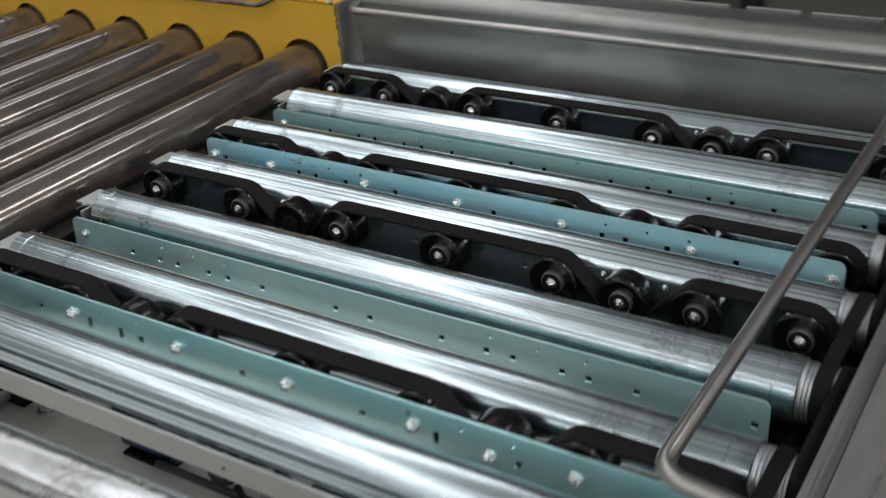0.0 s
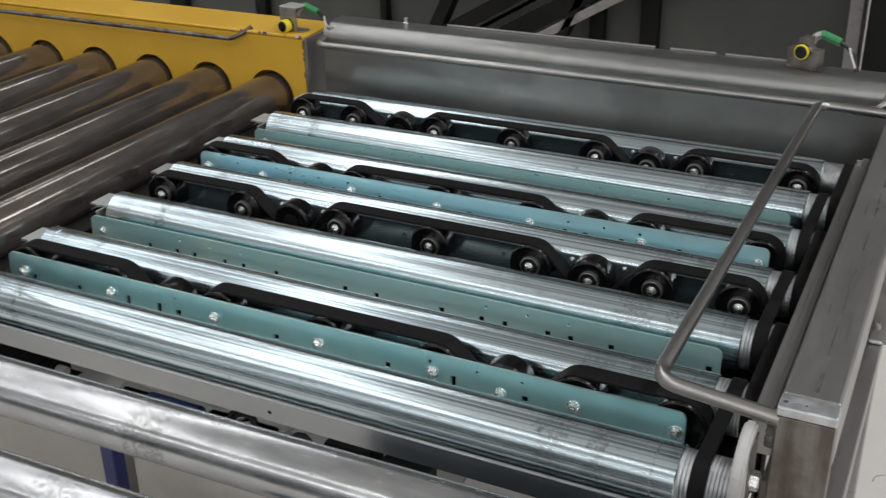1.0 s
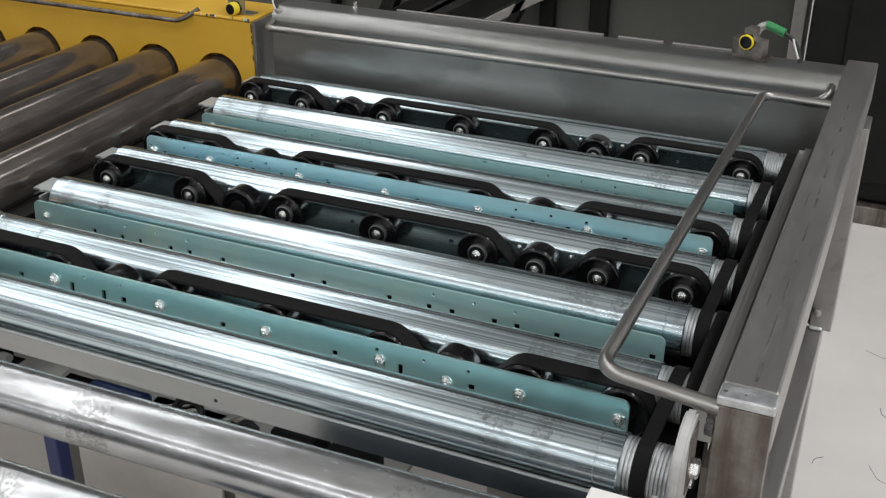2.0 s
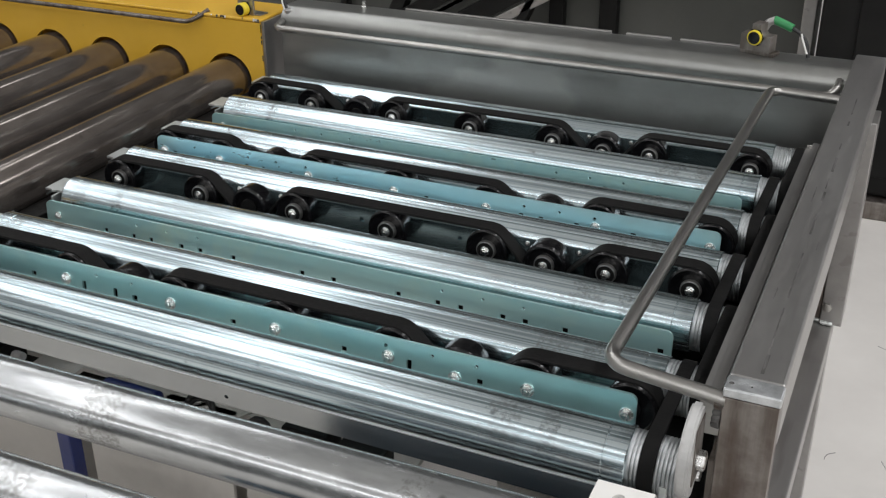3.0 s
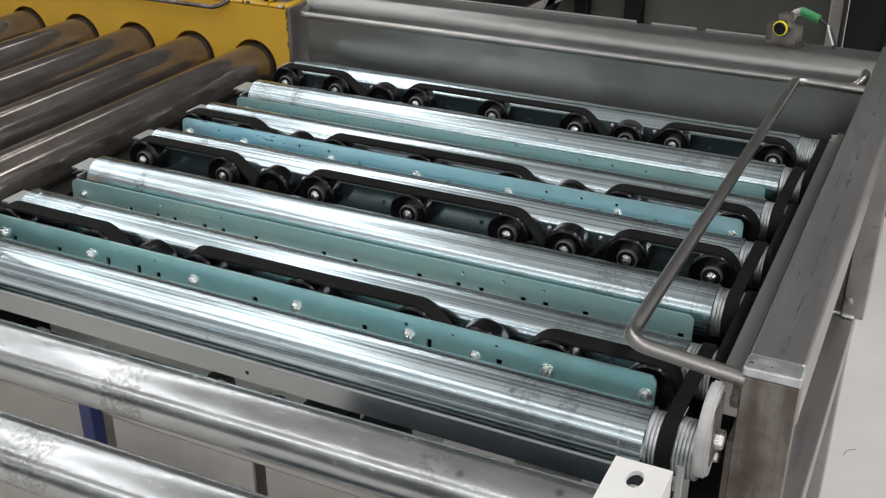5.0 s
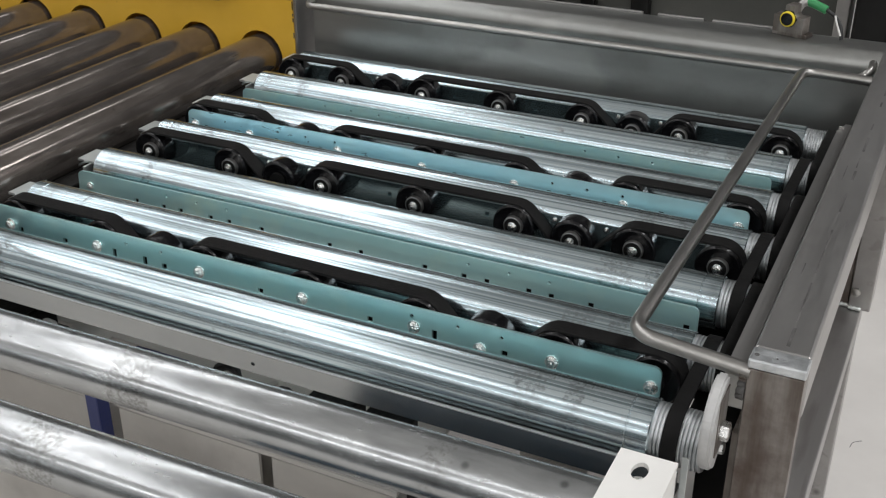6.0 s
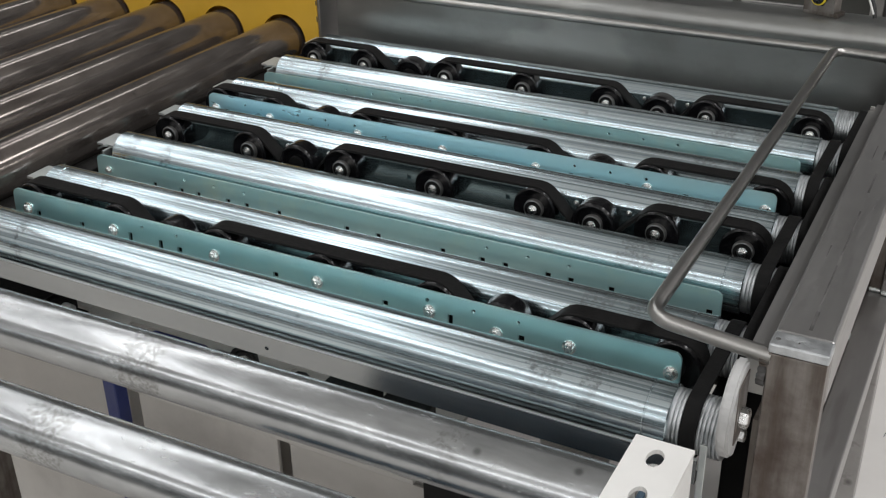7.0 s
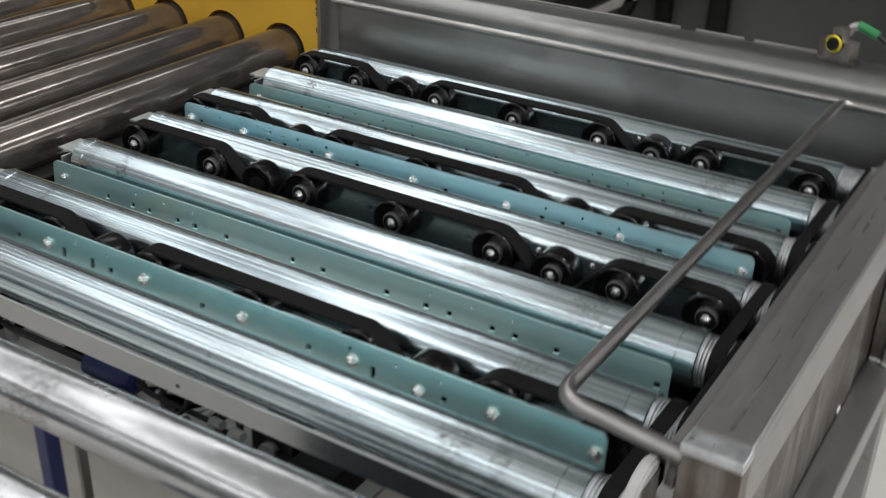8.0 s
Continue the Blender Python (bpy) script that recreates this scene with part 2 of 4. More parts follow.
def lathe(bm, axis, centre, profile, seg=32):
    """A turned body: rows (distance along the axis, radius), closed at both ends."""
    a, u, v = (Vector(w) for w in AXES[axis])
    c = Vector(centre)
    rings = []
    for s, r in profile:
        rings.append([bm.verts.new(c + a * s + (u * math.cos(2 * math.pi * k / seg) + v * math.sin(2 * math.pi * k / seg)) * r) for k in range(seg)])
    for one, two in zip(rings, rings[1:]):
        for k in range(seg):
            bm.faces.new((one[k], one[(k + 1) % seg], two[(k + 1) % seg], two[k]))
    bm.faces.new(rings[0])
    bm.faces.new(rings[-1])
    return bm


def turned(axis, centre, profile, seg=32, angle=35):
    bm = lathe(bmesh.new(), axis, centre, profile, seg)
    bmesh.ops.recalc_face_normals(bm, faces=bm.faces)
    return smooth(bm, angle)


def rod(bm, points, r, fillet=0.0, seg=14, steps=7):
    """A round bar along a line of points, its corners bent to a radius."""
    pts = [Vector(p) for p in points]
    line = [pts[0]]
    for a, b, c in zip(pts, pts[1:], pts[2:]):
        if fillet:
            d1, d2 = (a - b).normalized(), (c - b).normalized()
            f = min(fillet, (a - b).length * 0.49, (c - b).length * 0.49)
            p, q = b + d1 * f, b + d2 * f
            for k in range(steps + 1):
                w = k / steps
                line.append(p * (1 - w) ** 2 + b * 2 * w * (1 - w) + q * w * w)
        else:
            line.append(b)
    line.append(pts[-1])
    rings, up = [], None
    for i, p in enumerate(line):
        d = (line[min(i + 1, len(line) - 1)] - line[max(i - 1, 0)]).normalized()
        if up is None:
            up = Vector((0, 0, 1)) if abs(d.z) < 0.9 else Vector((1, 0, 0))
        side = d.cross(up).normalized()
        up = side.cross(d).normalized()
        rings.append([bm.verts.new(p + (side * math.cos(2 * math.pi * k / seg) + up * math.sin(2 * math.pi * k / seg)) * r) for k in range(seg)])
    for one, two in zip(rings, rings[1:]):
        for k in range(seg):
            bm.faces.new((one[k], one[(k + 1) % seg], two[(k + 1) % seg], two[k]))
    bm.faces.new(rings[0])
    bm.faces.new(rings[-1])
    return bm


def bar(points, r, fillet=0.0, seg=14):
    bm = rod(bmesh.new(), points, r, fillet, seg)
    bmesh.ops.recalc_face_normals(bm, faces=bm.faces)
    return smooth(bm, 50)


def sheet(x0, x1, z0, z1, y, thick, holes=(), corner=0.0):
    """An upright sheet facing -y with true openings: holes are (x, z, half width, half height, sides), sides 4 or a round number."""
    bm = bmesh.new()
    cols = []
    for h in sorted(holes):
        w = h[2] * (1.2 if h[2] > 0.02 else 1.5)
        if cols and h[0] - w < cols[-1][1]:
            cols[-1][2].append(h)
            cols[-1][1] = max(cols[-1][1], h[0] + w)
            cols[-1][0] = min(cols[-1][0], h[0] - w)
        else:
            cols.append([h[0] - w, h[0] + w, [h]])

    def quad(pts):
        return bm.faces.new([bm.verts.new((px, y, pz)) for px, pz in pts])

    at = x0 + corner
    stop = x1 - corner
    if corner:
        arc = [(corner * math.sin(k * math.pi / 12), corner * math.cos(k * math.pi / 12)) for k in range(7)]
        quad([(x0 + corner, z0), (x0 + corner, z1)] + [(x0 + corner - sx, z1 - corner + cz) for sx, cz in arc[1:]] + [(x0, z0)])
        quad([(x1 - corner, z0), (x1, z0)] + [(x1 - corner + sx, z1 - corner + cz) for sx, cz in reversed(arc[1:])] + [(x1 - corner, z1)])
    for a, b, some in cols:
        a, b = max(a, at), min(b, stop)
        if a > at + 1e-6:
            quad([(at, z0), (a, z0), (a, z1), (at, z1)])
        low = z0
        for hx, hz, hw, hh, sides in sorted(some, key=lambda h: h[1]):
            ca, cb = hz - hh * 1.25, hz + hh * 1.25
            quad([(a, low), (b, low), (b, ca), (a, ca)])
            n = 4 if sides == 4 else max(12, sides // 4 * 4)
            if n == 4:
                inner = [(hx - hw, hz - hh), (hx + hw, hz - hh), (hx + hw, hz + hh), (hx - hw, hz + hh)]
                outer = [(a, ca), (b, ca), (b, cb), (a, cb)]
            else:
                inner, outer = [], []
                for k in range(n):
                    t = -0.75 * math.pi + 2 * math.pi * k / n
                    cx, cz = math.cos(t), math.sin(t)
                    g = max(abs(cx), abs(cz))
                    inner.append((hx + hw * cx, hz + hh * cz))
                    ox, oz = cx / g, cz / g
                    outer.append((a + (ox + 1) / 2 * (b - a), ca + (oz + 1) / 2 * (cb - ca)))
            vi = [bm.verts.new((px, y, pz)) for px, pz in inner]
            vo = [bm.verts.new((px, y, pz)) for px, pz in outer]
            for k in range(n):
                bm.faces.new((vi[k], vi[(k + 1) % n], vo[(k + 1) % n], vo[k]))
            low = cb
        quad([(a, low), (b, low), (b, z1), (a, z1)])
        at = b
    quad([(at, z0), (stop, z0), (stop, z1), (at, z1)])
    bmesh.ops.remove_doubles(bm, verts=bm.verts, dist=1e-5)
    front = list(bm.faces)
    made = bmesh.ops.extrude_face_region(bm, geom=front, use_keep_orig=True)
    for v in made["geom"]:
        if isinstance(v, bmesh.types.BMVert):
            v.co.y += thick
    return bm


def belt_line(pulleys):
    """The closed line of a belt round pulleys (x, z, radius, way): way 1 has the belt run over it clockwise, -1 under it."""
    n = len(pulleys)
    touch = []
    for i in range(n):
        x0, z0, r0, s0 = pulleys[i]
        x1, z1, r1, s1 = pulleys[(i + 1) % n]
        dx, dz = x1 - x0, z1 - z0
        d = math.hypot(dx, dz)
        base = math.atan2(dz, dx)
        off = math.asin(max(-1, min(1, (r0 * s0 - r1 * s1) / d)))
        # left normal of the run
        t = base - off
        nx, nz = -math.sin(t), math.cos(t)
        touch.append(((x0 + nx * r0 * s0, z0 + nz * r0 * s0), (x1 + nx * r1 * s1, z1 + nz * r1 * s1)))
    line = []
    for i in range(n):
        x, z, r, s = pulleys[i]
        a, b = touch[i - 1][1], touch[i][0]
        ta, tb = math.atan2(a[1] - z, a[0] - x), math.atan2(b[1] - z, b[0] - x)
        turn = (ta - tb) % (2 * math.pi) if s > 0 else (tb - ta) % (2 * math.pi)
        if turn > 1.99 * math.pi:
            turn = 0
        k = max(1, int(turn / 0.25))
        for j in range(k + 1):
            t = ta - s * turn * j / k
            line.append((x + r * math.cos(t), z + r * math.sin(t)))
    return line


def belt_mesh(line, y0, y1, thick):
    bm = bmesh.new()
    n = len(line)
    rings = []
    for i in range(n):
        p, q, o = line[i - 1], line[(i + 1) % n], line[i]
        dx, dz = q[0] - p[0], q[1] - p[1]
        g = math.hypot(dx, dz) or 1
        nx, nz = -dz / g, dx / g
        e = 0.0006
        ring = []
        for yy, h in ((y0, 0), (y0, thick - e), (y0 + e, thick), (y1 - e, thick), (y1, thick - e), (y1, 0)):
            ring.append(bm.verts.new((o[0] + nx * h, yy, o[1] + nz * h)))
        rings.append(ring)
    for i in range(n):
        a, b = rings[i], rings[(i + 1) % n]
        for k in range(6):
            bm.faces.new((a[k], a[(k + 1) % 6], b[(k + 1) % 6], b[k]))
    bmesh.ops.recalc_face_normals(bm, faces=bm.faces)
    return smooth(bm, 40)


def hex_bolt(x, y, z, size=0.0065, depth=0.005):
    """A round-headed hexagon bolt whose head faces -y."""
    bm = lathe(bmesh.new(), "y", (x, y, z), ((0, size * 1.25), (-0.0012, size * 1.25), (-0.0014, size * 1.15)), 20)
    lathe(bm, "y", (x, y, z), ((-0.0014, size * 0.98), (-depth * 0.8, size * 0.98), (-depth, size * 0.8)), 6)
    lathe(bm, "y", (x, y, z), ((-depth, size * 0.45), (-depth - 0.0012, size * 0.4)), 10)
    return bm


# ---- the hall ----
FLOOR = -0.72


def hall():
    floor = part("floor", boxed(-7, 9, -14, 7, FLOOR - 0.1, FLOOR), CONCRETE)
    tagged(floor, "pale scuffed concrete floor of the hall", "floor", kind="structure")
    dice = random.Random(5)
    for k in range(16):
        x, y, a = dice.uniform(0.84, 1.15), dice.uniform(0.75, 1.75), dice.uniform(0, 6.28)
        n = dice.uniform(0.02, 0.07)
        points = [(x, y, FLOOR), (x + n * math.cos(a), y + n * math.sin(a), FLOOR), (x + 1.8 * n * math.cos(a + 0.4), y + 1.8 * n * math.sin(a + 0.4), FLOOR)]
        part("scuff", bar(points, dice.uniform(0.0004, 0.0008), 0.01, 6), SMEAR, floor, "thin dark scuff")
    tagged(part("wall_north", boxed(-7, 9, 7, 7.2, FLOOR, 4.6), WALL_GREY), "plain grey hall wall", "wall", kind="structure")
    tagged(part("wall_south", boxed(-7, 9, -14.2, -14, FLOOR, 4.6), WALL_GREY), "plain grey hall wall", "wall", kind="structure")
    tagged(part("wall_west", boxed(-7.2, -7, -14, 7, FLOOR, 4.6), WALL_GREY), "plain grey hall wall", "wall", kind="structure")
    tagged(part("wall_east", boxed(9, 9.2, -14, 7, FLOOR, 4.6), WALL_GREY), "plain grey hall wall", "wall", kind="structure")
    tagged(part("ceiling", boxed(-7.2, 9.2, -14.2, 7.2, 4.6, 4.8), WALL_GREY), "plain grey hall ceiling", "ceiling", kind="structure")


hall()

# ---- transfer rollers ----
PITCH = 0.1287
R_Z, R_R = -0.008, 0.030
ROLLER_Y = [-0.0545 + PITCH * k for k in range(7)]
X_L, X_R = -0.166, 0.704


def transfer_roller(y):
    top = empty("transfer_roller", pose(0, y, R_Z))
    r = R_R
    tube = [(X_L, r - 0.004), (X_L, r - 0.001), (X_L + 0.001, r), (X_L + 0.018, r), (X_L + 0.0185, r - 0.0005), (X_L + 0.0195, r - 0.0005), (X_L + 0.02, r)]
    tube += [(X_R - 0.022, r), (X_R - 0.0215, r - 0.0005), (X_R - 0.0205, r - 0.0005), (X_R - 0.02, r), (X_R - 0.001, r), (X_R, r - 0.001), (X_R, r - 0.004)]
    part("tube", turned("x", (0, 0, 0), tube, 48), ZINC_ROLLER, top)
    head = [(X_R, r - 0.003)]
    for k in range(12):
        s = X_R + 0.002 + k * 0.0036
        head += [(s, r - 0.0025), (s + 0.0014, r - 0.0025), (s + 0.0023, r - 0.0046), (s + 0.0030, r - 0.0046)]
    head += [(X_R + 0.0455, r - 0.0025), (X_R + 0.048, r - 0.004)]
    part("drive_head", turned("x", (0, 0, 0), head, 36, 25), ZINC_END, top, "grooved zinc drive head")
    part("end_cap", turned("x", (0, 0, 0), [(X_L - 0.004, 0.010), (X_L - 0.004, r - 0.005), (X_L, r - 0.004)], 32), BLACK_PLASTIC, top, "black plastic end cap")
    part("axle", turned("x", (0, 0, 0), [(X_L - 0.0095, 0.005), (X_L - 0.009, 0.006), (X_R + 0.062, 0.006), (X_R + 0.063, 0.005)], 6, 20), BOLT, top)
    return tagged(top, "bright galvanised steel transfer roller with streaked surface", "roller", "rollers of the transfer bed")


first_roller = transfer_roller(ROLLER_Y[0])
for ry in ROLLER_Y[1:]:
    copy_thing(first_roller, pose(0, ry, R_Z, 37 * ROLLER_Y.index(ry)))

# drive belts that tie each roller to the next, side by side in two lanes
for k in range(6):
    y0, y1 = ROLLER_Y[k], ROLLER_Y[k + 1]
    lane = X_R + 0.0115 if k % 2 == 0 else X_R + 0.0285
    line = belt_line([(y0, R_Z, R_R - 0.002, 1), (y1, R_Z, R_R - 0.002, 1)])
    bm = belt_mesh(line, -lane - 0.0145, -lane, 0.0022)
    for v in bm.verts:
        v.co = Vector((-v.co.y, v.co.x, v.co.z))
    tagged(part("drive_belt", bm, RUBBER), "black ribbed rubber belt looped over two roller heads", "drive belt", "drive belts of the rollers")

# ---- belt modules ----
PLATE_X0, PLATE_X1 = -0.163, 0.692


def wheel(parent, x, z, y_face, side, idler=False, plain=False):
    """A black belt wheel; side -1 shows its hub towards -y, 1 lies behind its plate."""
    w = 0.027
    y0, y1 = (y_face, y_face + w)
    r = 0.0272 if idler else 0.0252
    c = 0.0042 if idler else 0.0022
    f = 0.0 if idler else 0.0020
    prof = [(0.004, 0.008), (0.004, r - 0.008), (0.0003, r + f - 1.3 * c), (0.0, r + f - c), (0.12 * c, r + f - 0.62 * c), (0.45 * c, r + f - 0.22 * c), (c, r + f), (0.0036, r + f), (0.0044, r), (w - c, r), (w - 0.45 * c, r - 0.22 * c), (w - 0.12 * c, r - 0.62 * c), (w, r - c), (w, 0.008)]
    ob = part("wheel", turned("y", (0, 0, 0), prof, 36), BLACK_PLASTIC, parent)
    ob.matrix_basis = pose(x, y0, z)
    ring = turned("y", (0, 0, 0), [(-0.0012, 0.0116), (-0.0010, 0.0122), (0.004, 0.0126)], 28)
    if side < 0 and not plain:
        part("snap_ring", ring, RAW_STEEL, ob, "thin steel ring round the hub")
    bm = lathe(bmesh.new(), "y", (0, 0, 0), [(-0.0018, 0.0085), (-0.0017, 0.0108), (0.003, 0.0110)], 28)
    bmesh.ops.recalc_face_normals(bm, faces=bm.faces)
    part("bearing", smooth(bm), RUBBER, ob, "dark ring of a ball bearing")
    if side < 0 and not plain:
        part("hub_bolt", hex_bolt(0, -0.0015, 0, 0.0050, 0.005), BOLT, ob, "bright hexagon bolt head")
    return ob


def belt_module(wheels, idlers, y_plate, facing, material, holes, idler_bolts=()):
    """A plate with a row of wheels and the black belt that weaves over the wheels and under the idlers. facing -1: wheels before the plate."""
    top = empty("belt_module", pose(0, y_plate, 0))
    wheel_z, belt_t = 0.001, 0.003
    if facing > 0:
        y0 = 0.006
        plate = sheet(PLATE_X0, PLATE_X1, -0.050, 0.022, 0, 0.003, holes, 0.008)
        plate_ob = part("plate", leaned(plate, 0.022), material, top, "punched passivated zinc side plate")
        for wx in wheels:
            part("bolt", leaned(hex_bolt(wx, 0, 0, 0.0058, 0.0055), 0.022), BOLT, top, "bright hexagon bolt head")
        for ix in idler_bolts:
            part("bolt", leaned(hex_bolt(ix, 0, -0.006, 0.0058, 0.0055), 0.022), BOLT, top, "bright hexagon bolt head")
    else:
        y0 = 0.006
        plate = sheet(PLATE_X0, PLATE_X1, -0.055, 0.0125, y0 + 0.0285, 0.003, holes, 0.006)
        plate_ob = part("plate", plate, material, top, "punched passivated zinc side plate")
        for ix in idlers:
            for side in (-0.031, 0.036):
                part("small_bolt", hex_bolt(ix + side, y0 + 0.0285, 0.007, 0.0026, 0.003), BOLT, top, "small bright bolt")
    base = None
    for wx in wheels:
        if base is None:
            base = wheel(top, wx, wheel_z, y0, facing)
        else:
            again("wheel", base, top, pose(wx, y0, wheel_z, 0, 25 * wheels.index(wx), 0))
    for ix in idlers:
        wheel(top, ix, -0.004, y0, facing, True, ix == idlers[0])
    r = 0.0252
    low = -0.062
    loop = [(wheels[0], wheel_z, r, 1), (wheels[1], wheel_z, r, 1), (idlers[0], -0.004, 0.0268, -1)]
    loop += [(wx, wheel_z, r, 1) for wx in wheels[2:5]] + [(idlers[1], -0.004, 0.0268, -1)]
    loop += [(wx, wheel_z, r, 1) for wx in wheels[5:]]
    loop += [(wheels[-1] - 0.012, low, 0.012, 1), (wheels[0] + 0.012, low, 0.012, 1)]
    part("belt", belt_mesh(belt_line(loop), y0 + 0.0046, y0 + 0.0268, belt_t), RUBBER, top, "black rubber transfer belt")
    for px in (wheels[-1] - 0.012, wheels[0] + 0.012):
        part("return_pulley", turned("y", (px, 0, low), [(y0, 0.011), (y0 + 0.001, 0.012), (y0 + 0.026, 0.012), (y0 + 0.027, 0.011)], 20), BLACK_PLASTIC, top)
    return top


A_WHEELS = [-0.139, 0.000, 0.151, 0.290, 0.428, 0.582, 0.683]
C_WHEELS = [-0.150, -0.050, 0.103, 0.240, 0.379, 0.532, 0.680]
A_IDLERS, C_IDLERS = [0.079, 0.504], [0.036, 0.460]
ROUND = 0.0022


LEAN = math.tan(radians(4))


def leaned(bm, z_top):
    """The plate or bolt leans back about the plate's top edge."""
    for v in bm.verts:
        v.co.y -= (z_top - v.co.z) * LEAN
    return bm


def punched(rounds, round_z, squares, square_z, slots=(), half=0.0034):
    """Openings of a plate: small round holes, square ones and upright slots."""
    return [(x, round_z, ROUND, ROUND, 12) for x in rounds] + [(x, square_z, half, half, 4) for x in squares] + [(x, square_z, 0.0028, 0.0062, 4) for x in slots]


HOLES_A = punched((0.045, 0.096, 0.425, 0.478, 0.527), 0.0118, (-0.123, -0.051, 0.100, 0.235, 0.375, 0.531), -0.0048, (0.026, 0.072, 0.452))
HOLES_B = punched((-0.013, 0.035, 0.083, 0.423, 0.474, 0.523), 0.003, (-0.064, -0.019, 0.009, 0.057, 0.086, 0.136, 0.236, 0.280, 0.367, 0.418, 0.447, 0.499, 0.526, 0.573, 0.680), -0.0132)
HOLES_C = punched((0.0, 0.048, 0.098, 0.433, 0.482, 0.530), 0.0115, (-0.131, -0.003, 0.025, 0.073, 0.150, 0.290, 0.429, 0.457, 0.506, 0.582), -0.002)
HOLES_D = punched((-0.006, 0.042, 0.092, 0.429, 0.479, 0.528), 0.0052, (-0.059, -0.009, 0.019, 0.068, 0.097, 0.145, 0.236, 0.284, 0.376, 0.425, 0.453, 0.502, 0.530, 0.579, 0.679), -0.0068)
HOLES_M = [(x, -0.004, 0.003, 0.003, 4) for x in (0.239, 0.381)]
HOLES_F = [(x, -0.004, 0.003, 0.003, 4) for x in (0.149, 0.292, 0.581)]

G = "belt modules of the transfer"
tagged(belt_module(A_WHEELS, A_IDLERS, 0.0, 1, TEAL_ZINC, HOLES_A, (0.504,)), "teal zinc plate with bright bolts and black belt behind", "belt module", G)
tagged(belt_module(C_WHEELS, C_IDLERS, 0.386, 1, BLUE_ZINC, HOLES_C), "blue zinc plate with bright bolts and black belt behind", "belt module", G)
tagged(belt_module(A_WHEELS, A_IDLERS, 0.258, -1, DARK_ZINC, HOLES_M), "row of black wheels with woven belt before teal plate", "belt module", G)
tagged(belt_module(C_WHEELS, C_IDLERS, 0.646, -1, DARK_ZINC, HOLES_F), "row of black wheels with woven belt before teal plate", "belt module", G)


def guard_plate(y, holes, label):
    top = empty("guard_plate", pose(0, y, 0))
    part("plate", leaned(sheet(PLATE_X0, PLATE_X1, -0.060, 0.0125, 0, 0.003, holes, 0.008), 0.0125), PALE_TEAL, top)
    part("bolt", leaned(hex_bolt(PLATE_X0 + 0.02, 0, -0.006, 0.004, 0.004), 0.0125), BOLT, top, "small bright bolt")
    return tagged(top, label, "plate", "guard plates of the transfer")


guard_plate(0.1445, HOLES_B, "pale teal punched zinc plate between two rollers")
guard_plate(0.527, HOLES_D, "pale green zinc plate with scratches between rollers")


# ---- bed frame ----
def end_bracket(y):
    """The folded tab at a roller's end, notched for the axle."""
    top = empty("end_bracket", pose(0, y, 0))
    bm = boxed(-0.200, X_L - 0.004, -0.034, 0.034, 0.0055, 0.0085)
    bmesh.ops.bevel(bm, geom=[e for e in bm.edges if abs(e.verts[0].co.z - e.verts[1].co.z) > 0.001], offset=0.015, segments=5, affect="EDGES")
    part("tab", bm, GALV, top, "rounded zinc tab")
    part("web", boxed(X_L - 0.0125, X_L - 0.0095, -0.034, 0.034, -0.055, 0.0055, 0.001), GALV, top)
    return tagged(top, "folded galvanised bracket at the roller end", "bracket", "roller end brackets")


b0 = end_bracket(ROLLER_Y[0])
for ry in ROLLER_Y[1:]:
    copy_thing(b0, pose(0, ry, 0))


def bed_rails():
    top = empty("front_rail")
    part("web", sheet(-0.205, 0.735, -0.047, -0.022, -0.090, 0.003, [(0.283, -0.036, 0.0026, 0.0022, 12), (-0.17, -0.036, 0.0024, 0.0024, 12)]), RAIL, top, "dull galvanised web with small holes")
    # highlight along the rail's upper edge, laid on as a paler strip
    part("top_edge", boxed(-0.205, 0.735, -0.0902, -0.0868, -0.0218, -0.0206, 0.0003), GALV, top, "paler strip painted in as the edge highlight")
    part("flange", boxed(-0.205, 0.735, -0.0865, -0.074, -0.047, -0.044), RAIL, top)
    tagged(top, "galvanised angle rail under the first roller", "rail")
    # the beam is coloured black to give the gap its shade
    tagged(part("left_support", boxed(-0.215, -0.180, -0.085, 0.76, -0.16, -0.056, 0.003), NEAR_BLACK), "steel beam under the roller ends, blackened for the gap's shade", "beam")
    # strip added where the gap between the conveyors is only dark
    tagged(part("cover_strip", boxed(-0.2540, -0.2160, -0.060, 0.765, -0.100, -0.036, 0.002), NEAR_BLACK), "added black strip standing for the shade between conveyors", "strip")
    tagged(part("corner_post", boxed(-0.232, -0.200, -0.100, -0.066, FLOOR, -0.004, 0.002), BROWN_STEEL), "dark steel corner post of the bed", "post")


bed_rails()


def lift_frame():
    top = empty("lift_frame")
    # tray and beams are added, their black stands for the shade below
    part("tray", boxed(-0.175, 0.780, 0.160, 0.795, -0.111, -0.105), NEAR_BLACK, top, "added black sheet for the shade between the rollers")
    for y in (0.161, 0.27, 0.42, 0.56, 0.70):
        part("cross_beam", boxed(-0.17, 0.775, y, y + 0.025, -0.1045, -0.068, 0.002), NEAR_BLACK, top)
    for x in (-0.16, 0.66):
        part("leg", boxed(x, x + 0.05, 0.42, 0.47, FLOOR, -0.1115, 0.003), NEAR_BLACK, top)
    tagged(top, "added black frame standing for the shade under the rollers", "frame")


lift_frame()


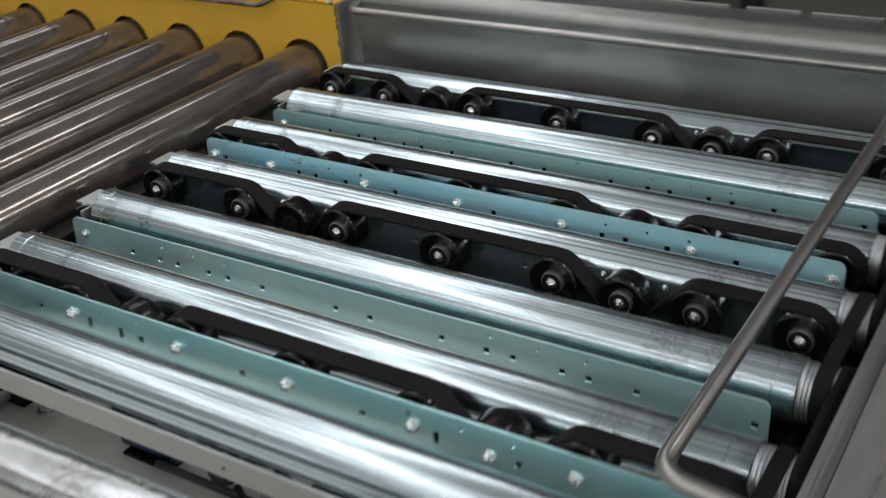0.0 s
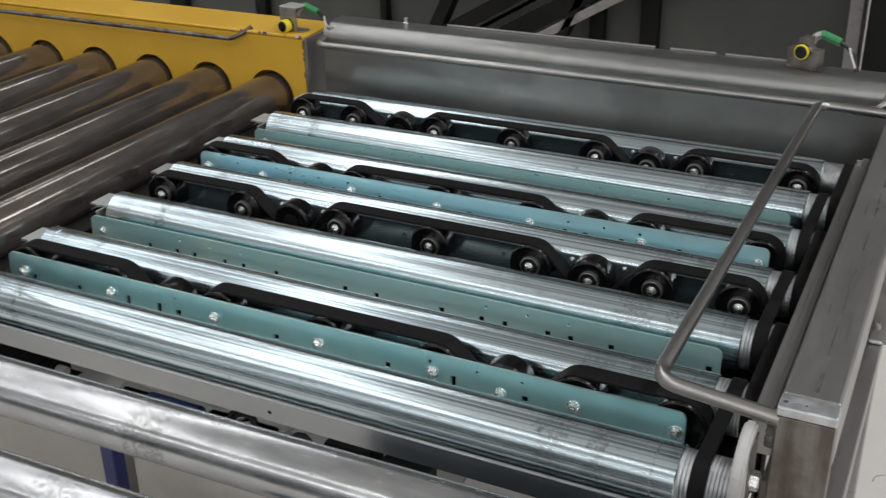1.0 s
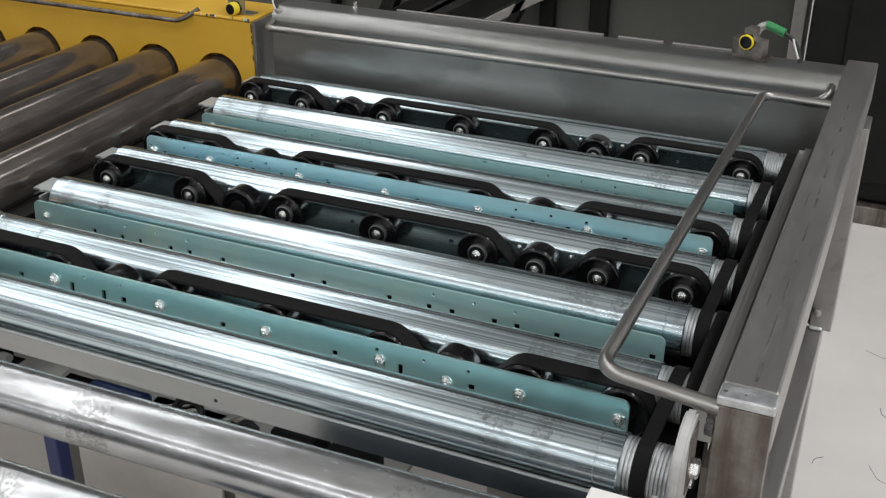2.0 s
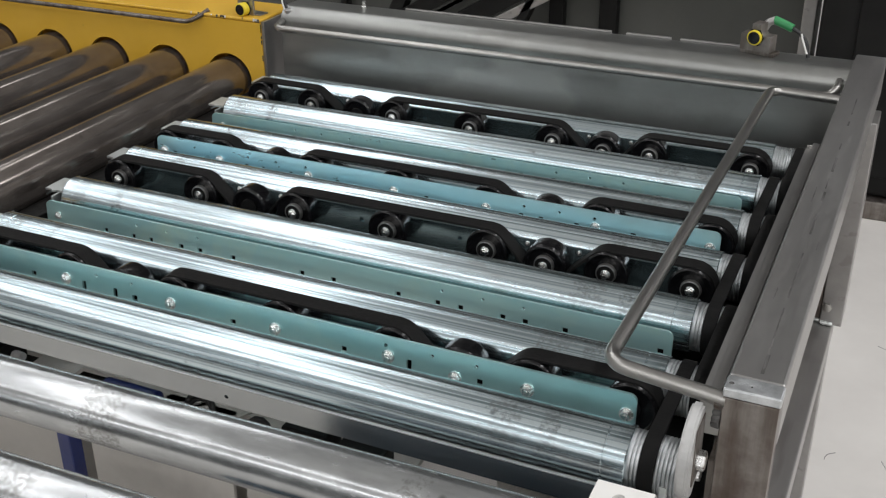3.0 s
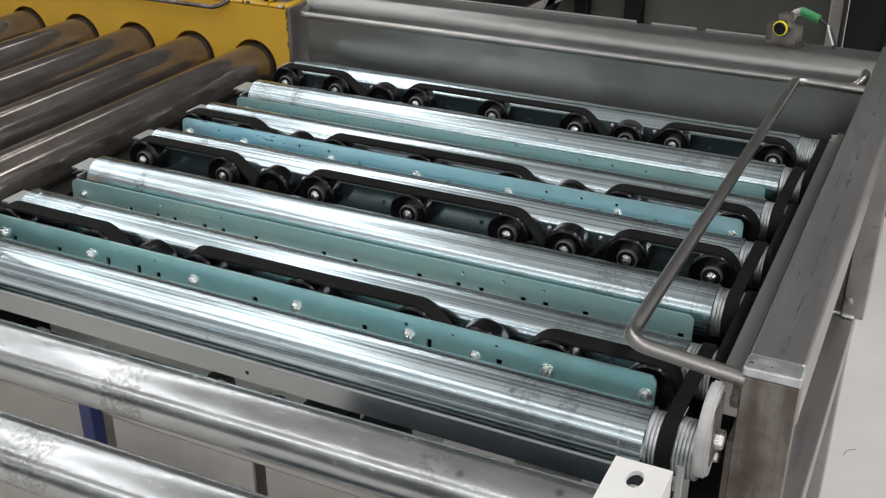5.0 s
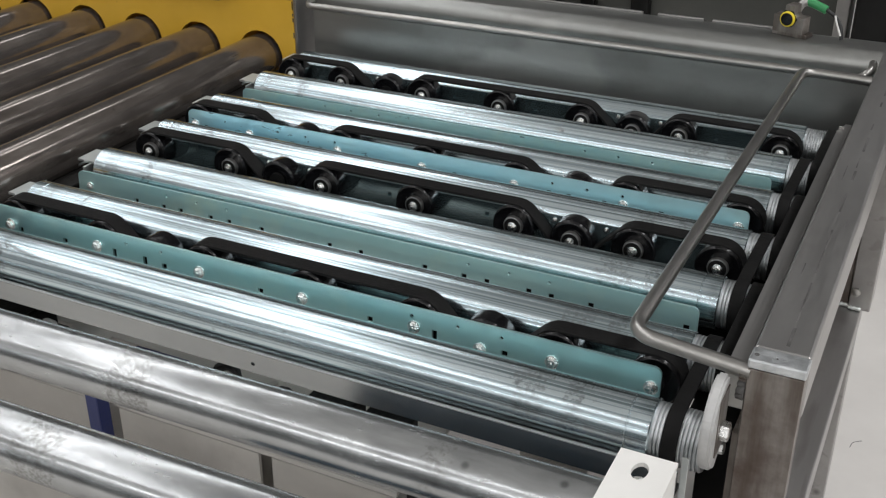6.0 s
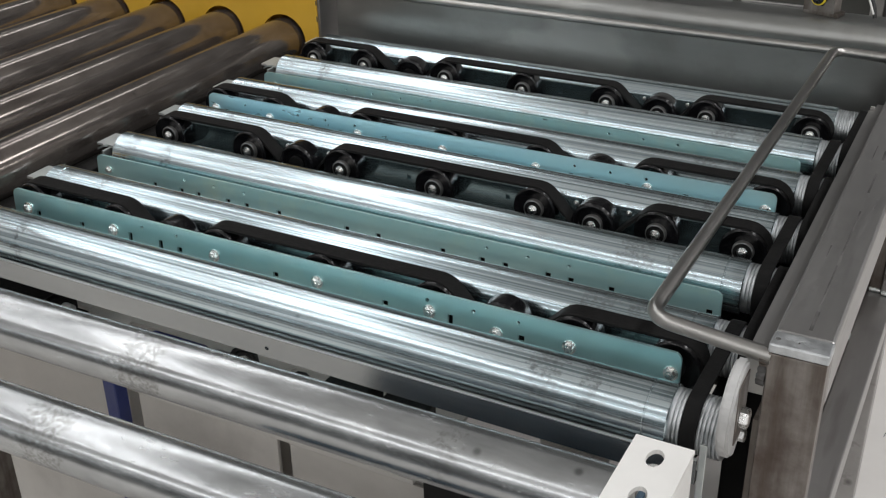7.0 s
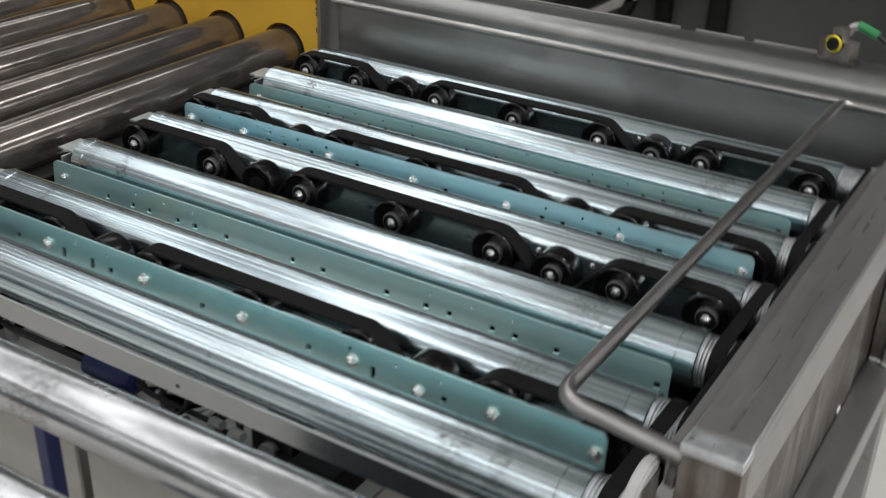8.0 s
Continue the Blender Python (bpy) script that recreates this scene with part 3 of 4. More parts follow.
# ---- right frame ----
def right_frame():
    top = empty("steel_frame")
    x0, x1, y0, y1, z1, zb = 0.783, 0.828, -0.103, 0.905, 0.119, 0.060
    part("top_beam", boxed(x0, x1, y0 + 0.022, y1, zb, z1, 0.0025), RAW_STEEL, top, "grey rolled steel box beam")
    part("end_strip", boxed(x0 - 0.0005, x1 + 0.0005, y0 - 0.0005, y0 + 0.0215, z1 - 0.008, z1 + 0.0006, 0.0015), ZINC_END, top, "bright ground strip at the corner")
    part("front_post", boxed(x0, x1 - 0.0006, y0, y0 + 0.0215, FLOOR, z1 - 0.0085, 0.001), BROWN_STEEL, top, "brown scaled steel end post")
    part("inner_plate", boxed(x0 - 0.008, x0 - 0.002, y0 + 0.023, y1, -0.55, 0.0295), BROWN_STEEL, top, "brown recessed web plate")
    part("lower_beam", boxed(x0 - 0.0015, x1 - 0.005, y0 + 0.0225, 0.830, -0.335, -0.282, 0.002), RAW_STEEL, top, "grey lower box beam")
    part("rear_post", boxed(x0 + 0.001, 0.802, 0.768, 0.820, -0.2815, zb - 0.0005, 0.001), BROWN_STEEL, top, "brown upright web")
    part("rear_flange", boxed(0.8025, 0.836, 0.762, 0.826, -0.2815, zb - 0.0005, 0.0015), RAW_STEEL, top, "grey upright flange")
    part("rear_leg", boxed(x0, x1 - 0.006, 0.77, 0.82, FLOOR, -0.3355, 0.002), RAW_STEEL, top)
    for wx0, wx1, wy in ((0.785, 0.801, 0.7665), (0.804, 0.821, 0.760)):
        lumps = [(wx0 + (wx1 - wx0) * k / 6, wy + 0.0008 * math.sin(2.3 * k), -0.279 + 0.001 * (k % 2)) for k in range(7)]
        part("weld_seam", bar(lumps, 0.0032), GALV, top, "bright lumpy weld seam")
    part("tack_weld", bar([(0.7795, 0.600, -0.279), (0.7800, 0.611, -0.274)], 0.0038), GALV, top, "bright tack weld")
    part("bolt", turned("y", (0.811, 0.762, -0.250), [(-0.006, 0.005), (-0.005, 0.0075), (0, 0.0075)], 6), ROD_STEEL, top)
    for k in range(2):
        part("pin_hole", turned("z", (x0 + 0.0045 + 0.016 * k, y0 + 0.009, z1 + 0.0004), [(0.0, 0.0022 - 0.0013 * k), (0.0005, 0.002 - 0.0012 * k)], 10), SMEAR, top, "small dark pit")
    dice = random.Random(8)
    at = -0.07
    while at < 0.62:
        long = dice.uniform(0.012, 0.10)
        part("mill_mark", boxed(0.8058 - 0.0012 * at, 0.8058 - 0.0012 * at + dice.uniform(0.0014, 0.0030), at, at + long, z1 - 0.0004, z1 + 0.0002), MILL_SCALE, top, "dark rolled-in mark")
        at += long + dice.uniform(0.004, 0.07)
    for sy0, sy1, sx in ((0.06, 0.085, 0.7945), (0.30, 0.345, 0.7960), (0.18, 0.20, 0.8165)):
        part("mill_mark", boxed(sx, sx + 0.0012, sy0, sy1, z1 - 0.0004, z1 + 0.0002), MILL_SCALE, top, "dark rolled-in mark")
    # soot and burnt drips of the weld where the guard rod meets the post
    for k in range(6):
        part("weld_bead", turned("x", (x0 - 0.004, y0 + 0.003 + 0.004 * dice.uniform(-1, 1), 0.104 - 0.004 * k), [(-0.003, 0.001), (-0.002, 0.0035), (0.004, 0.0042)], 10), SMEAR if k > 2 else BROWN_STEEL, top, "burnt weld bead")
    tagged(top, "raw steel side frame of box beams with welded posts", "frame")
    return top


right_frame()


def bent_rods():
    tagged(part("bent_guard_rod", bar([(0.786, -0.098, 0.105), (0.681, -0.083, 0.106), (0.686, 0.715, 0.106), (0.786, 0.708, 0.106)], 0.0068, 0.022), ROD_STEEL), "bent round steel guard rod over the rollers", "guard rod")
    tagged(part("back_guard_rod", bar([(-0.192, 0.800, 0.094), (-0.186, 0.768, 0.090), (0.760, 0.768, 0.090), (0.772, 0.775, 0.100), (0.772, 0.802, 0.104)], 0.006, 0.014), ROD_STEEL), "straight round steel rod along the back beam", "guard rod")
    bm = boxed(0.7565, 0.7825, -0.043, 0.598, 0.030, 0.0775)
    bmesh.ops.bevel(bm, geom=[e for e in bm.edges if abs(e.verts[0].co.y - e.verts[1].co.y) > 0.1 and e.verts[0].co.z > 0.05], offset=0.009, segments=6, affect="EDGES")
    lip = empty("side_bar")
    part("bar", smooth(bm, 30), RAW_STEEL, lip)
    for py in (-0.0452, 0.5985):
        part("end_plate", boxed(0.7575, 0.7815, py, py + 0.0018, 0.031, 0.0735, 0.0005), ROD_STEEL, lip, "cut steel end")
    tagged(lip, "grey steel bar with rounded edge beside the frame", "bar")


bent_rods()


# ---- back beam ----
def back_beam():
    top = empty("back_beam")
    x0, x1 = -0.196, 0.785
    bm = bmesh.new()
    prof = [(0.802, -0.12), (0.802, 0.092)]
    for k in range(1, 8):
        t = k / 8 * math.pi / 2
        prof.append((0.802 + 0.026 * (1 - math.cos(t)), 0.092 + 0.026 * math.sin(t)))
    prof += [(0.828, 0.118), (0.872, 0.118), (0.872, 0.112), (0.829, 0.112), (0.809, 0.092), (0.809, -0.12)]
    va = [bm.verts.new((x0, y, z)) for y, z in prof]
    vb = [bm.verts.new((x1 - 0.0, y, z)) for y, z in prof]
    n = len(prof)
    for k in range(n):
        bm.faces.new((va[k], va[(k + 1) % n], vb[(k + 1) % n], vb[k]))
    bm.faces.new(va)
    bm.faces.new(vb)
    bmesh.ops.recalc_face_normals(bm, faces=bm.faces)
    part("channel", smooth(bm, 30), BACK_STEEL, top, "grey steel channel with rounded top edge")
    for a, b in ((0.02, 0.40), (0.425, 0.50), (0.515, 0.63)):
        part("rear_strip", boxed(a, b, 0.874, 0.880, 0.105, 0.121, 0.001), RAW_STEEL, top, "narrow grey strip")
    part("bolt", turned("z", (-0.055, 0.860, 0.118), [(0, 0.006), (0.003, 0.006), (0.004, 0.0035), (0.012, 0.0035)], 12), BOLT, top)
    part("bolt", turned("z", (-0.185, 0.815, 0.1), [(0, 0.009), (0.012, 0.009), (0.014, 0.007)], 16), RAW_STEEL, top)
    tagged(top, "grey steel back beam with rounded top flange", "beam")


back_beam()

# ---- yellow conveyor with dark rollers ----
D_PITCH, D_X, D_Z, D_R = 0.1405, -0.297, -0.019, 0.0415
D_COUNT = 10


def yellow_conveyor():
    top = empty("conveyor_side_beam")
    holes = [(D_X - D_PITCH * k, D_Z, 0.049, 0.049, 36) for k in range(D_COUNT)]
    part("face", sheet(-1.75, -0.219, -0.16, 0.094, 0.77, 0.008, holes), YELLOW, top, "yellow painted plate with round openings")
    part("top_flange", boxed(-1.75, -0.219, 0.770, 0.885, 0.0945, 0.1005, 0.0025), YELLOW, top)
    part("back_web", boxed(-1.75, -0.219, 0.880, 0.886, -0.16, 0.094), YELLOW, top)
    part("end_plate", boxed(-0.2188, -0.2130, 0.772, 0.884, -0.16, 0.096), RAW_STEEL, top, "grey steel end plate")
    dice = random.Random(21)
    for k in range(16):
        cx = -0.222 - 0.11 * dice.random() ** 1.6 if k < 11 else -0.34 + dice.uniform(-0.03, 0.02)
        w = dice.uniform(0.001, 0.005)
        part("paint_chip", boxed(cx - w, cx, 0.7694 - dice.uniform(0, 0.0003), 0.7705 + dice.uniform(0, 0.002), 0.0985 - dice.uniform(0, 0.004), 0.1006), SMEAR if k % 3 else WHITE_PAINT, top, "chipped paint on the edge")
    for k in range(7):
        cz = dice.uniform(-0.02, 0.09)
        part("paint_chip", boxed(-0.2204, -0.2186, 0.7694, 0.7705, cz, cz + dice.uniform(0.002, 0.010)), SMEAR, top, "chipped paint on the edge")
    tagged(top, "yellow painted conveyor side beam with roller openings", "beam")
    near = empty("conveyor_side_beam")
    part("face", boxed(-1.75, -0.262, -0.150, -0.140, -0.16, 0.094, 0.002), YELLOW, near)
    tagged(near, "yellow painted conveyor side beam with roller openings", "beam")

    # made-up tray, black for the shade seen between the dark rollers
    under = empty("conveyor_tray")
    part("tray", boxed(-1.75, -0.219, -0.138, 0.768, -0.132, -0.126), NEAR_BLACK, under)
    for lx in (-1.7, -0.30):
        part("leg", boxed(lx, lx + 0.06, 0.30, 0.36, FLOOR, -0.1325, 0.003), NEAR_BLACK, under)
    tagged(under, "added black tray standing for the shade under the dark rollers", "tray")

    roll = empty("conveyor_roller", pose(D_X, 0, D_Z))
    part("tube", turned("y", (0, 0, 0), [(-0.139, D_R - 0.004), (-0.139, D_R - 0.001), (-0.138, D_R), (0.842, D_R), (0.843, D_R - 0.001), (0.843, D_R - 0.004)], 48), DARK_STEEL, roll)
    part("axle", turned("y", (0, 0, 0), [(-0.1395, 0.009), (-0.139, 0.01), (0.878, 0.01), (0.879, 0.009)], 12), ROD_STEEL, roll)
    tagged(roll, "dark raw steel conveyor roller, scuffed and shiny", "roller", "rollers of the yellow conveyor")
    for k in range(1, D_COUNT):
        copy_thing(roll, pose(D_X - D_PITCH * k, 0, D_Z, 0, 40 * k, 0))
    tagged(part("rail_rod", bar([(-1.7, 0.750, 0.0865), (-0.362, 0.748, 0.0875), (-0.348, 0.768, 0.095), (-0.338, 0.782, 0.1045)], 0.0042, 0.010), BROWN_STEEL), "round steel rod along the yellow beam", "guard rod")
    tagged(part("near_rail_rod", bar([(-1.1, -0.145, 0.098), (-1.1, -0.072, 0.10), (-0.150, -0.078, 0.10), (-0.098, -0.142, 0.098)], 0.006, 0.012), ROD_STEEL), "bent round steel rod over the dark rollers", "guard rod")


yellow_conveyor()

# ---- front conveyor ----
P_Z, P_R = -0.017, 0.030


def front_conveyor():
    roll = empty("pipe_roller", pose(0.27, -0.185, P_Z, 0, 0, 1.0))
    part("tube", turned("x", (0, 0, 0), [(-0.87, P_R - 0.004), (-0.87, P_R), (0.420, P_R), (0.424, P_R - 0.001), (0.425, P_R - 0.004)], 56), CHROME_PIPE, roll)
    part("axle", turned("x", (0, 0, 0), [(-0.89, 0.008), (0.45, 0.008)], 12), ROD_STEEL, roll)
    tagged(roll, "galvanised steel pipe roller with scuff marks", "roller", "pipe rollers of the front conveyor")
    # the last four lie out of view, added to shade the floor
    for k in (1, 2, 3, 4, 5, 6):
        copy_thing(roll, pose(0.27, -0.185 - 0.1265 * k, P_Z, 70 * k, 0, 1.0))
    # unseen stand, added so the rail has something dark to reflect
    side = empty("roller_conveyor_stand")
    part("side_beam", boxed(0.700, 0.706, -1.02, -0.135, -0.30, -0.03, 0.002), SLATE_PAINT, side)
    for by in (-0.28, -0.80):
        part("cross_beam", boxed(0.30, 0.6995, by - 0.03, by + 0.03, -0.30, -0.16, 0.003), SLATE_PAINT, side)
    for by in (-0.30, -0.98):
        part("leg", boxed(0.64, 0.6995, by, by + 0.05, FLOOR, -0.3005, 0.003), SLATE_PAINT, side)
    tagged(side, "unseen slate blue frame added for the rail's dark reflection", "frame")
    top = empty("white_bracket")
    part("top_plate", sheet(0.0, 0.1, 0.0, 0.046, 0, 0.004, [(0.022, 0.024, 0.011, 0.0065, 16), (0.068, 0.022, 0.011, 0.0065, 16)], 0.0), WHITE_PAINT, top).matrix_basis = pose(0.753, -0.182, 0.061) @ Matrix(((0, 0, -1, 0), (-1, 0, 0, 0), (0, -1, 0, 0), (0, 0, 0, 1)))
    part("side_plate", boxed(0.707, 0.711, -0.28, -0.184, -0.20, 0.0565, 0.001), WHITE_PAINT, top)
    part("side_plate", boxed(0.749, 0.753, -0.28, -0.184, -0.20, 0.0565, 0.001), WHITE_PAINT, top)
    part("bolt", turned("z", (0.729, -0.206, 0.045), [(0, 0.008), (0.006, 0.008), (0.0075, 0.006)], 16), BOLT, top, "bright bolt seen in the slot")
    part("bolt", turned("x", (0.7535, -0.235, 0.030), [(0, 0.009), (0.006, 0.009), (0.007, 0.006)], 6), BOLT, top, "bright bolt")
    part("bolt", turned("z", (0.731, -0.250, 0.045), [(0, 0.008), (0.006, 0.008), (0.0075, 0.006)], 16), BOLT, top, "bright bolt seen in the slot")
    tagged(top, "white painted steel bracket with slotted hole", "bracket")


front_conveyor()


# ---- cover disc at the corner ----
def cover_disc():
    top = empty("cover_disc")
    bm = bmesh.new()
    cy, cz, r = -0.116, 0.063, 0.041
    prof = [(cy + r * math.cos(t), cz + r * math.sin(t)) for t in (math.pi * (0.42 + 1.0 * k / 22) for k in range(23))]
    prof += [(cy + 0.012, cz - 0.030), (cy + 0.012, cz + 0.036)]
    va = [bm.verts.new((0.761, y, z)) for y, z in prof]
    vb = [bm.verts.new((0.771, y, z)) for y, z in prof]
    n = len(prof)
    for k in range(n):
        bm.faces.new((va[k], va[(k + 1) % n], vb[(k + 1) % n], vb[k]))
    bm.faces.new(va)
    bm.faces.new(vb)
    bmesh.ops.recalc_face_normals(bm, faces=bm.faces)
    bmesh.ops.bevel(bm, geom=[e for e in bm.edges if e.calc_face_angle(0) > 1], offset=0.002, segments=2, affect="EDGES")
    part("disc", bm, ALU_CAST, top, "pale cast metal half disc")
    part("bolt", turned("x", (0.7725, -0.124, 0.060), [(0, 0.0085), (0.006, 0.0085), (0.007, 0.007)], 6), BOLT, top, "bright hexagon bolt")
    # the recess is only a dark sheet, its shade put in by colour
    part("recess", boxed(0.7712, 0.7722, -0.136, -0.106, 0.040, 0.094), BROWN_STEEL, top, "flat dark sheet standing for the shaded recess")
    part("strap", boxed(0.747, 0.753, -0.140, -0.138, -0.16, 0.035, 0.0006), GALV, top, "thin bent metal strap")
    tagged(top, "pale cast half disc bolted to the frame corner", "cover")


cover_disc()


# ---- photo sensors ----
def photo_sensor(x, y, z, turn, folded):
    top = empty("photo_sensor", pose(x, y, z, 0, 0, turn))
    if folded:
        part("holder", boxed(-0.019, 0.019, -0.004, 0.0, -0.020, 0.022, 0.001), RAW_STEEL, top, "folded grey bracket")
        # top of the same bracket in a paler metal, as if lit from above
        part("holder_top", boxed(-0.019, 0.019, -0.0035, 0.030, 0.0225, 0.0255, 0.001), GALV, top, "folded edge, paler to stand for light from above")
        part("foot", boxed(-0.019, 0.030, 0.0, 0.022, -0.020, -0.017, 0.001), RAW_STEEL, top)
    else:
        bm = boxed(-0.024, 0.024, -0.004, 0.020, -0.022, 0.020)
        bmesh.ops.bevel(bm, geom=[e for e in bm.edges if all(v.co.z > 0 for v in e.verts) and abs(e.verts[0].co.y - e.verts[1].co.y) > 0.01], offset=0.017, segments=5, affect="EDGES")
        part("holder", bm, BROWN_STEEL, top, "brownish rounded holder block")
        part("foot", boxed(-0.026, 0.030, 0.0, 0.024, -0.0285, -0.0222, 0.001), BROWN_STEEL, top)
    d = 0.020 if folded else 0.010
    low = -0.008 if folded else 0.0
    part("barrel", turned("y", (0, 0, low), [(-d, 0.0092), (-d, 0.0108), (-d + 0.001, 0.0118), (-0.003, 0.0118)], 28), SENSOR_YELLOW, top, "yellow ring")
    part("lens", turned("y", (0, 0, low), [(-d - 0.001, 0.0075), (-d - 0.0006, 0.0095), (-d + 0.002, 0.0095)], 28), BLACK_PLASTIC, top, "black lens")
    part("nut", turned("y", (0.0, 0, low), [(-0.0065, 0.0128), (-0.0063, 0.0138), (-0.0042, 0.0138)], 6), BLACK_PLASTIC, top)
    part("elbow", bar([(0.0, 0.020, 0.004), (0.004, 0.026, 0.018), (0.014, 0.030, 0.022)], 0.006, 0.008), RAW_STEEL, top)
    part("plug", bar([(0.012, 0.030, 0.022), (0.020, 0.031, 0.020), (0.042, 0.033, 0.013)], 0.0066, 0.004), GREEN_PLASTIC, top, "green plug")
    part("cable", bar([(0.042, 0.033, 0.013), (0.056, 0.034, 0.006), (0.068, 0.032, -0.006), (0.074, 0.028, -0.026)], 0.003, 0.008), CABLE, top, "black cable")
    part("tie", bar([(0.058, 0.030, 0.008), (0.061, 0.028, 0.001), (0.072, 0.026, -0.020)], 0.0015, 0.003), WHITE_PAINT, top, "white cable tie")
    return tagged(top, "photo sensor with yellow ring and green plug", "sensor", "photo sensors of the conveyor")


photo_sensor(0.639, 0.842, 0.1465, -16, False)
photo_sensor(-0.262, 0.795, 0.1205, -8, True)


# ---- machinery under the bed ----
def level_sheet(x0, x1, y0, y1, z, thick, cuts):
    """A level sheet with rectangular cut-outs (x, y, half x, half y)."""
    bm = sheet(x0, x1, y0, y1, 0, thick, [(cx, cy, hx, hy, 4) for cx, cy, hx, hy in cuts])
    for v in bm.verts:
        v.co = Vector((v.co.x, v.co.z, z - v.co.y))
    return bm


def under_bed():
    top = empty("base_frame")
    cuts = [(-0.047, 0.068, 0.042, 0.017), (0.098, 0.066, 0.032, 0.013), (0.150, 0.066, 0.010, 0.015), (0.184, 0.066, 0.012, 0.015), (-0.185, 0.070, 0.024, 0.017), (0.312, 0.064, 0.030, 0.016)]
    part("base_plate", level_sheet(-0.60, 0.42, -0.035, 0.40, -0.20, 0.006, cuts), BEIGE_PAINT, top, "pale dusty plate with cut-outs")
    # added black box, so that the openings above look shaded
    part("sump", boxed(-0.26, 0.36, 0.03, 0.13, -0.26, -0.2305, 0.002), NEAR_BLACK, top, "added black box standing for the shade in the cut-outs")
    for x in (-0.36, 0.10, 0.50):
        part("upright", boxed(x, x + 0.07, 0.13, 0.19, FLOOR, -0.2065, 0.003), BEIGE_PAINT, top)
    for x0, x1 in ((-0.60, -0.10), (-0.075, 0.16), (0.18, 0.42)):
        part("lower_panel", boxed(x0, x1, 0.062, 0.068, FLOOR, -0.30, 0.001), BEIGE_PAINT, top, "pale lower panel")
    # black panel added to darken what the rail mirrors at right
    part("side_panel", boxed(0.43, 0.74, -0.03, -0.024, FLOOR, -0.14, 0.001), NEAR_BLACK, top, "added black panel that darkens the rail's reflection")
    tagged(top, "pale painted base frame under the transfer", "frame")
    # black box added to darken the view between roller and rail
    duct = empty("cable_duct")
    part("body", boxed(-0.30, 0.40, 0.262, 0.295, -0.1995, -0.125, 0.003), NEAR_BLACK, duct)
    for k in range(14):
        part("slot_rib", boxed(-0.285 + k * 0.049, -0.270 + k * 0.049, 0.2585, 0.2615, -0.19, -0.135, 0.001), NEAR_BLACK, duct)
    tagged(duct, "added black ribbed box darkening the gap behind the rail", "cable duct")
    for x0, x1, y0, y1, z0, z in ((-0.24, -0.18, 0.02, 0.08, -0.1995, -0.165), (0.27, 0.33, 0.02, 0.06, -0.1995, -0.150), (0.34, 0.40, 0.0, 0.06, -0.1995, -0.160)):
        block = empty("valve_block")
        part("body", boxed(x0, x1, y0, y1, z0, z, 0.003), NEAR_BLACK, block)
        part("cap", turned("y", ((x0 + x1) / 2, 0, (z0 + z) / 2), [(y0 - 0.010, 0.007), (y0 - 0.010, 0.011), (y0 - 0.0005, 0.012)], 18), ZINC_END, block, "round metal fitting")
        tagged(block, "black valve block on the base plate", "valve", "valve blocks under the bed")
    # pale straps laid aslant over the cut-outs
    for sx, sy, turn in ((0.088, 0.066, 35), (0.112, 0.064, 35), (0.168, 0.066, 62)):
        strap = part("strap", boxed(-0.026, 0.026, -0.0035, 0.0035, 0.0, 0.003, 0.0006), BEIGE_PAINT)
        strap.matrix_basis = pose(sx, sy, -0.1998, 0, 0, turn)
        tagged(strap, "narrow pale strap laid over a cut-out", "strap", "straps on the base plate")
    # hose coils, elbows and a navy motor among the cut-outs
    for cx, cy, r in ((0.148, 0.028, 0.020), (0.236, 0.022, 0.016)):
        coil = [(cx + r * math.cos(k * 0.55), cy + 0.5 * r * math.sin(k * 0.55), -0.1935 + 0.9 * r * (1 + math.sin(k * 0.55)) + 0.0006 * k) for k in range(22)]
        tagged(part("hose_coil", bar(coil, 0.0038, 0, 10), CABLE), "coiled black air hose standing on the base plate", "hose", "hoses under the bed")
    for cx, cy, h in ((0.212, 0.020, 0.022), (0.256, 0.006, 0.034), (-0.150, 0.030, 0.032)):
        elbow = empty("elbow_fitting", pose(cx, cy, -0.1998))
        part("stem", turned("z", (0, 0, 0), [(0, 0.010), (0.004, 0.010), (0.005, 0.0065), (h, 0.0065)], 16), ZINC_END, elbow)
        part("mouth", bar([(0, 0, h), (0.004, -0.002, h + 0.008), (0.022, -0.006, h + 0.010)], 0.0055, 0.006, 12), ALU_CAST, elbow, "pale metal mouth")
        tagged(elbow, "small zinc and aluminium elbow fitting", "fitting", "fittings under the bed")
    drive = empty("drive_motor", pose(0.040, 0.034, -0.1998))
    part("body", turned("x", (0, 0, 0.0195), [(-0.045, 0.012), (-0.042, 0.016), (0.036, 0.016), (0.040, 0.011)], 24), BLUE_PAINT, drive)
    part("foot", boxed(-0.040, 0.034, -0.020, 0.020, 0.0, 0.004, 0.001), NEAR_BLACK, drive)
    tagged(drive, "small navy blue motor on the base plate", "motor")
    tagged(part("cable", bar([(0.085, 0.030, -0.174), (0.12, 0.010, -0.165), (0.20, 0.035, -0.190), (0.30, -0.005, -0.170), (0.372, 0.030, -0.196)], 0.0035, 0.03), CABLE), "black cable running over the base plate", "cable")
    tagged(part("blue_post", boxed(-0.001, 0.019, -0.062, -0.042, FLOOR, -0.165, 0.002), BLUE_PAINT), "blue painted steel post under the bed", "post")
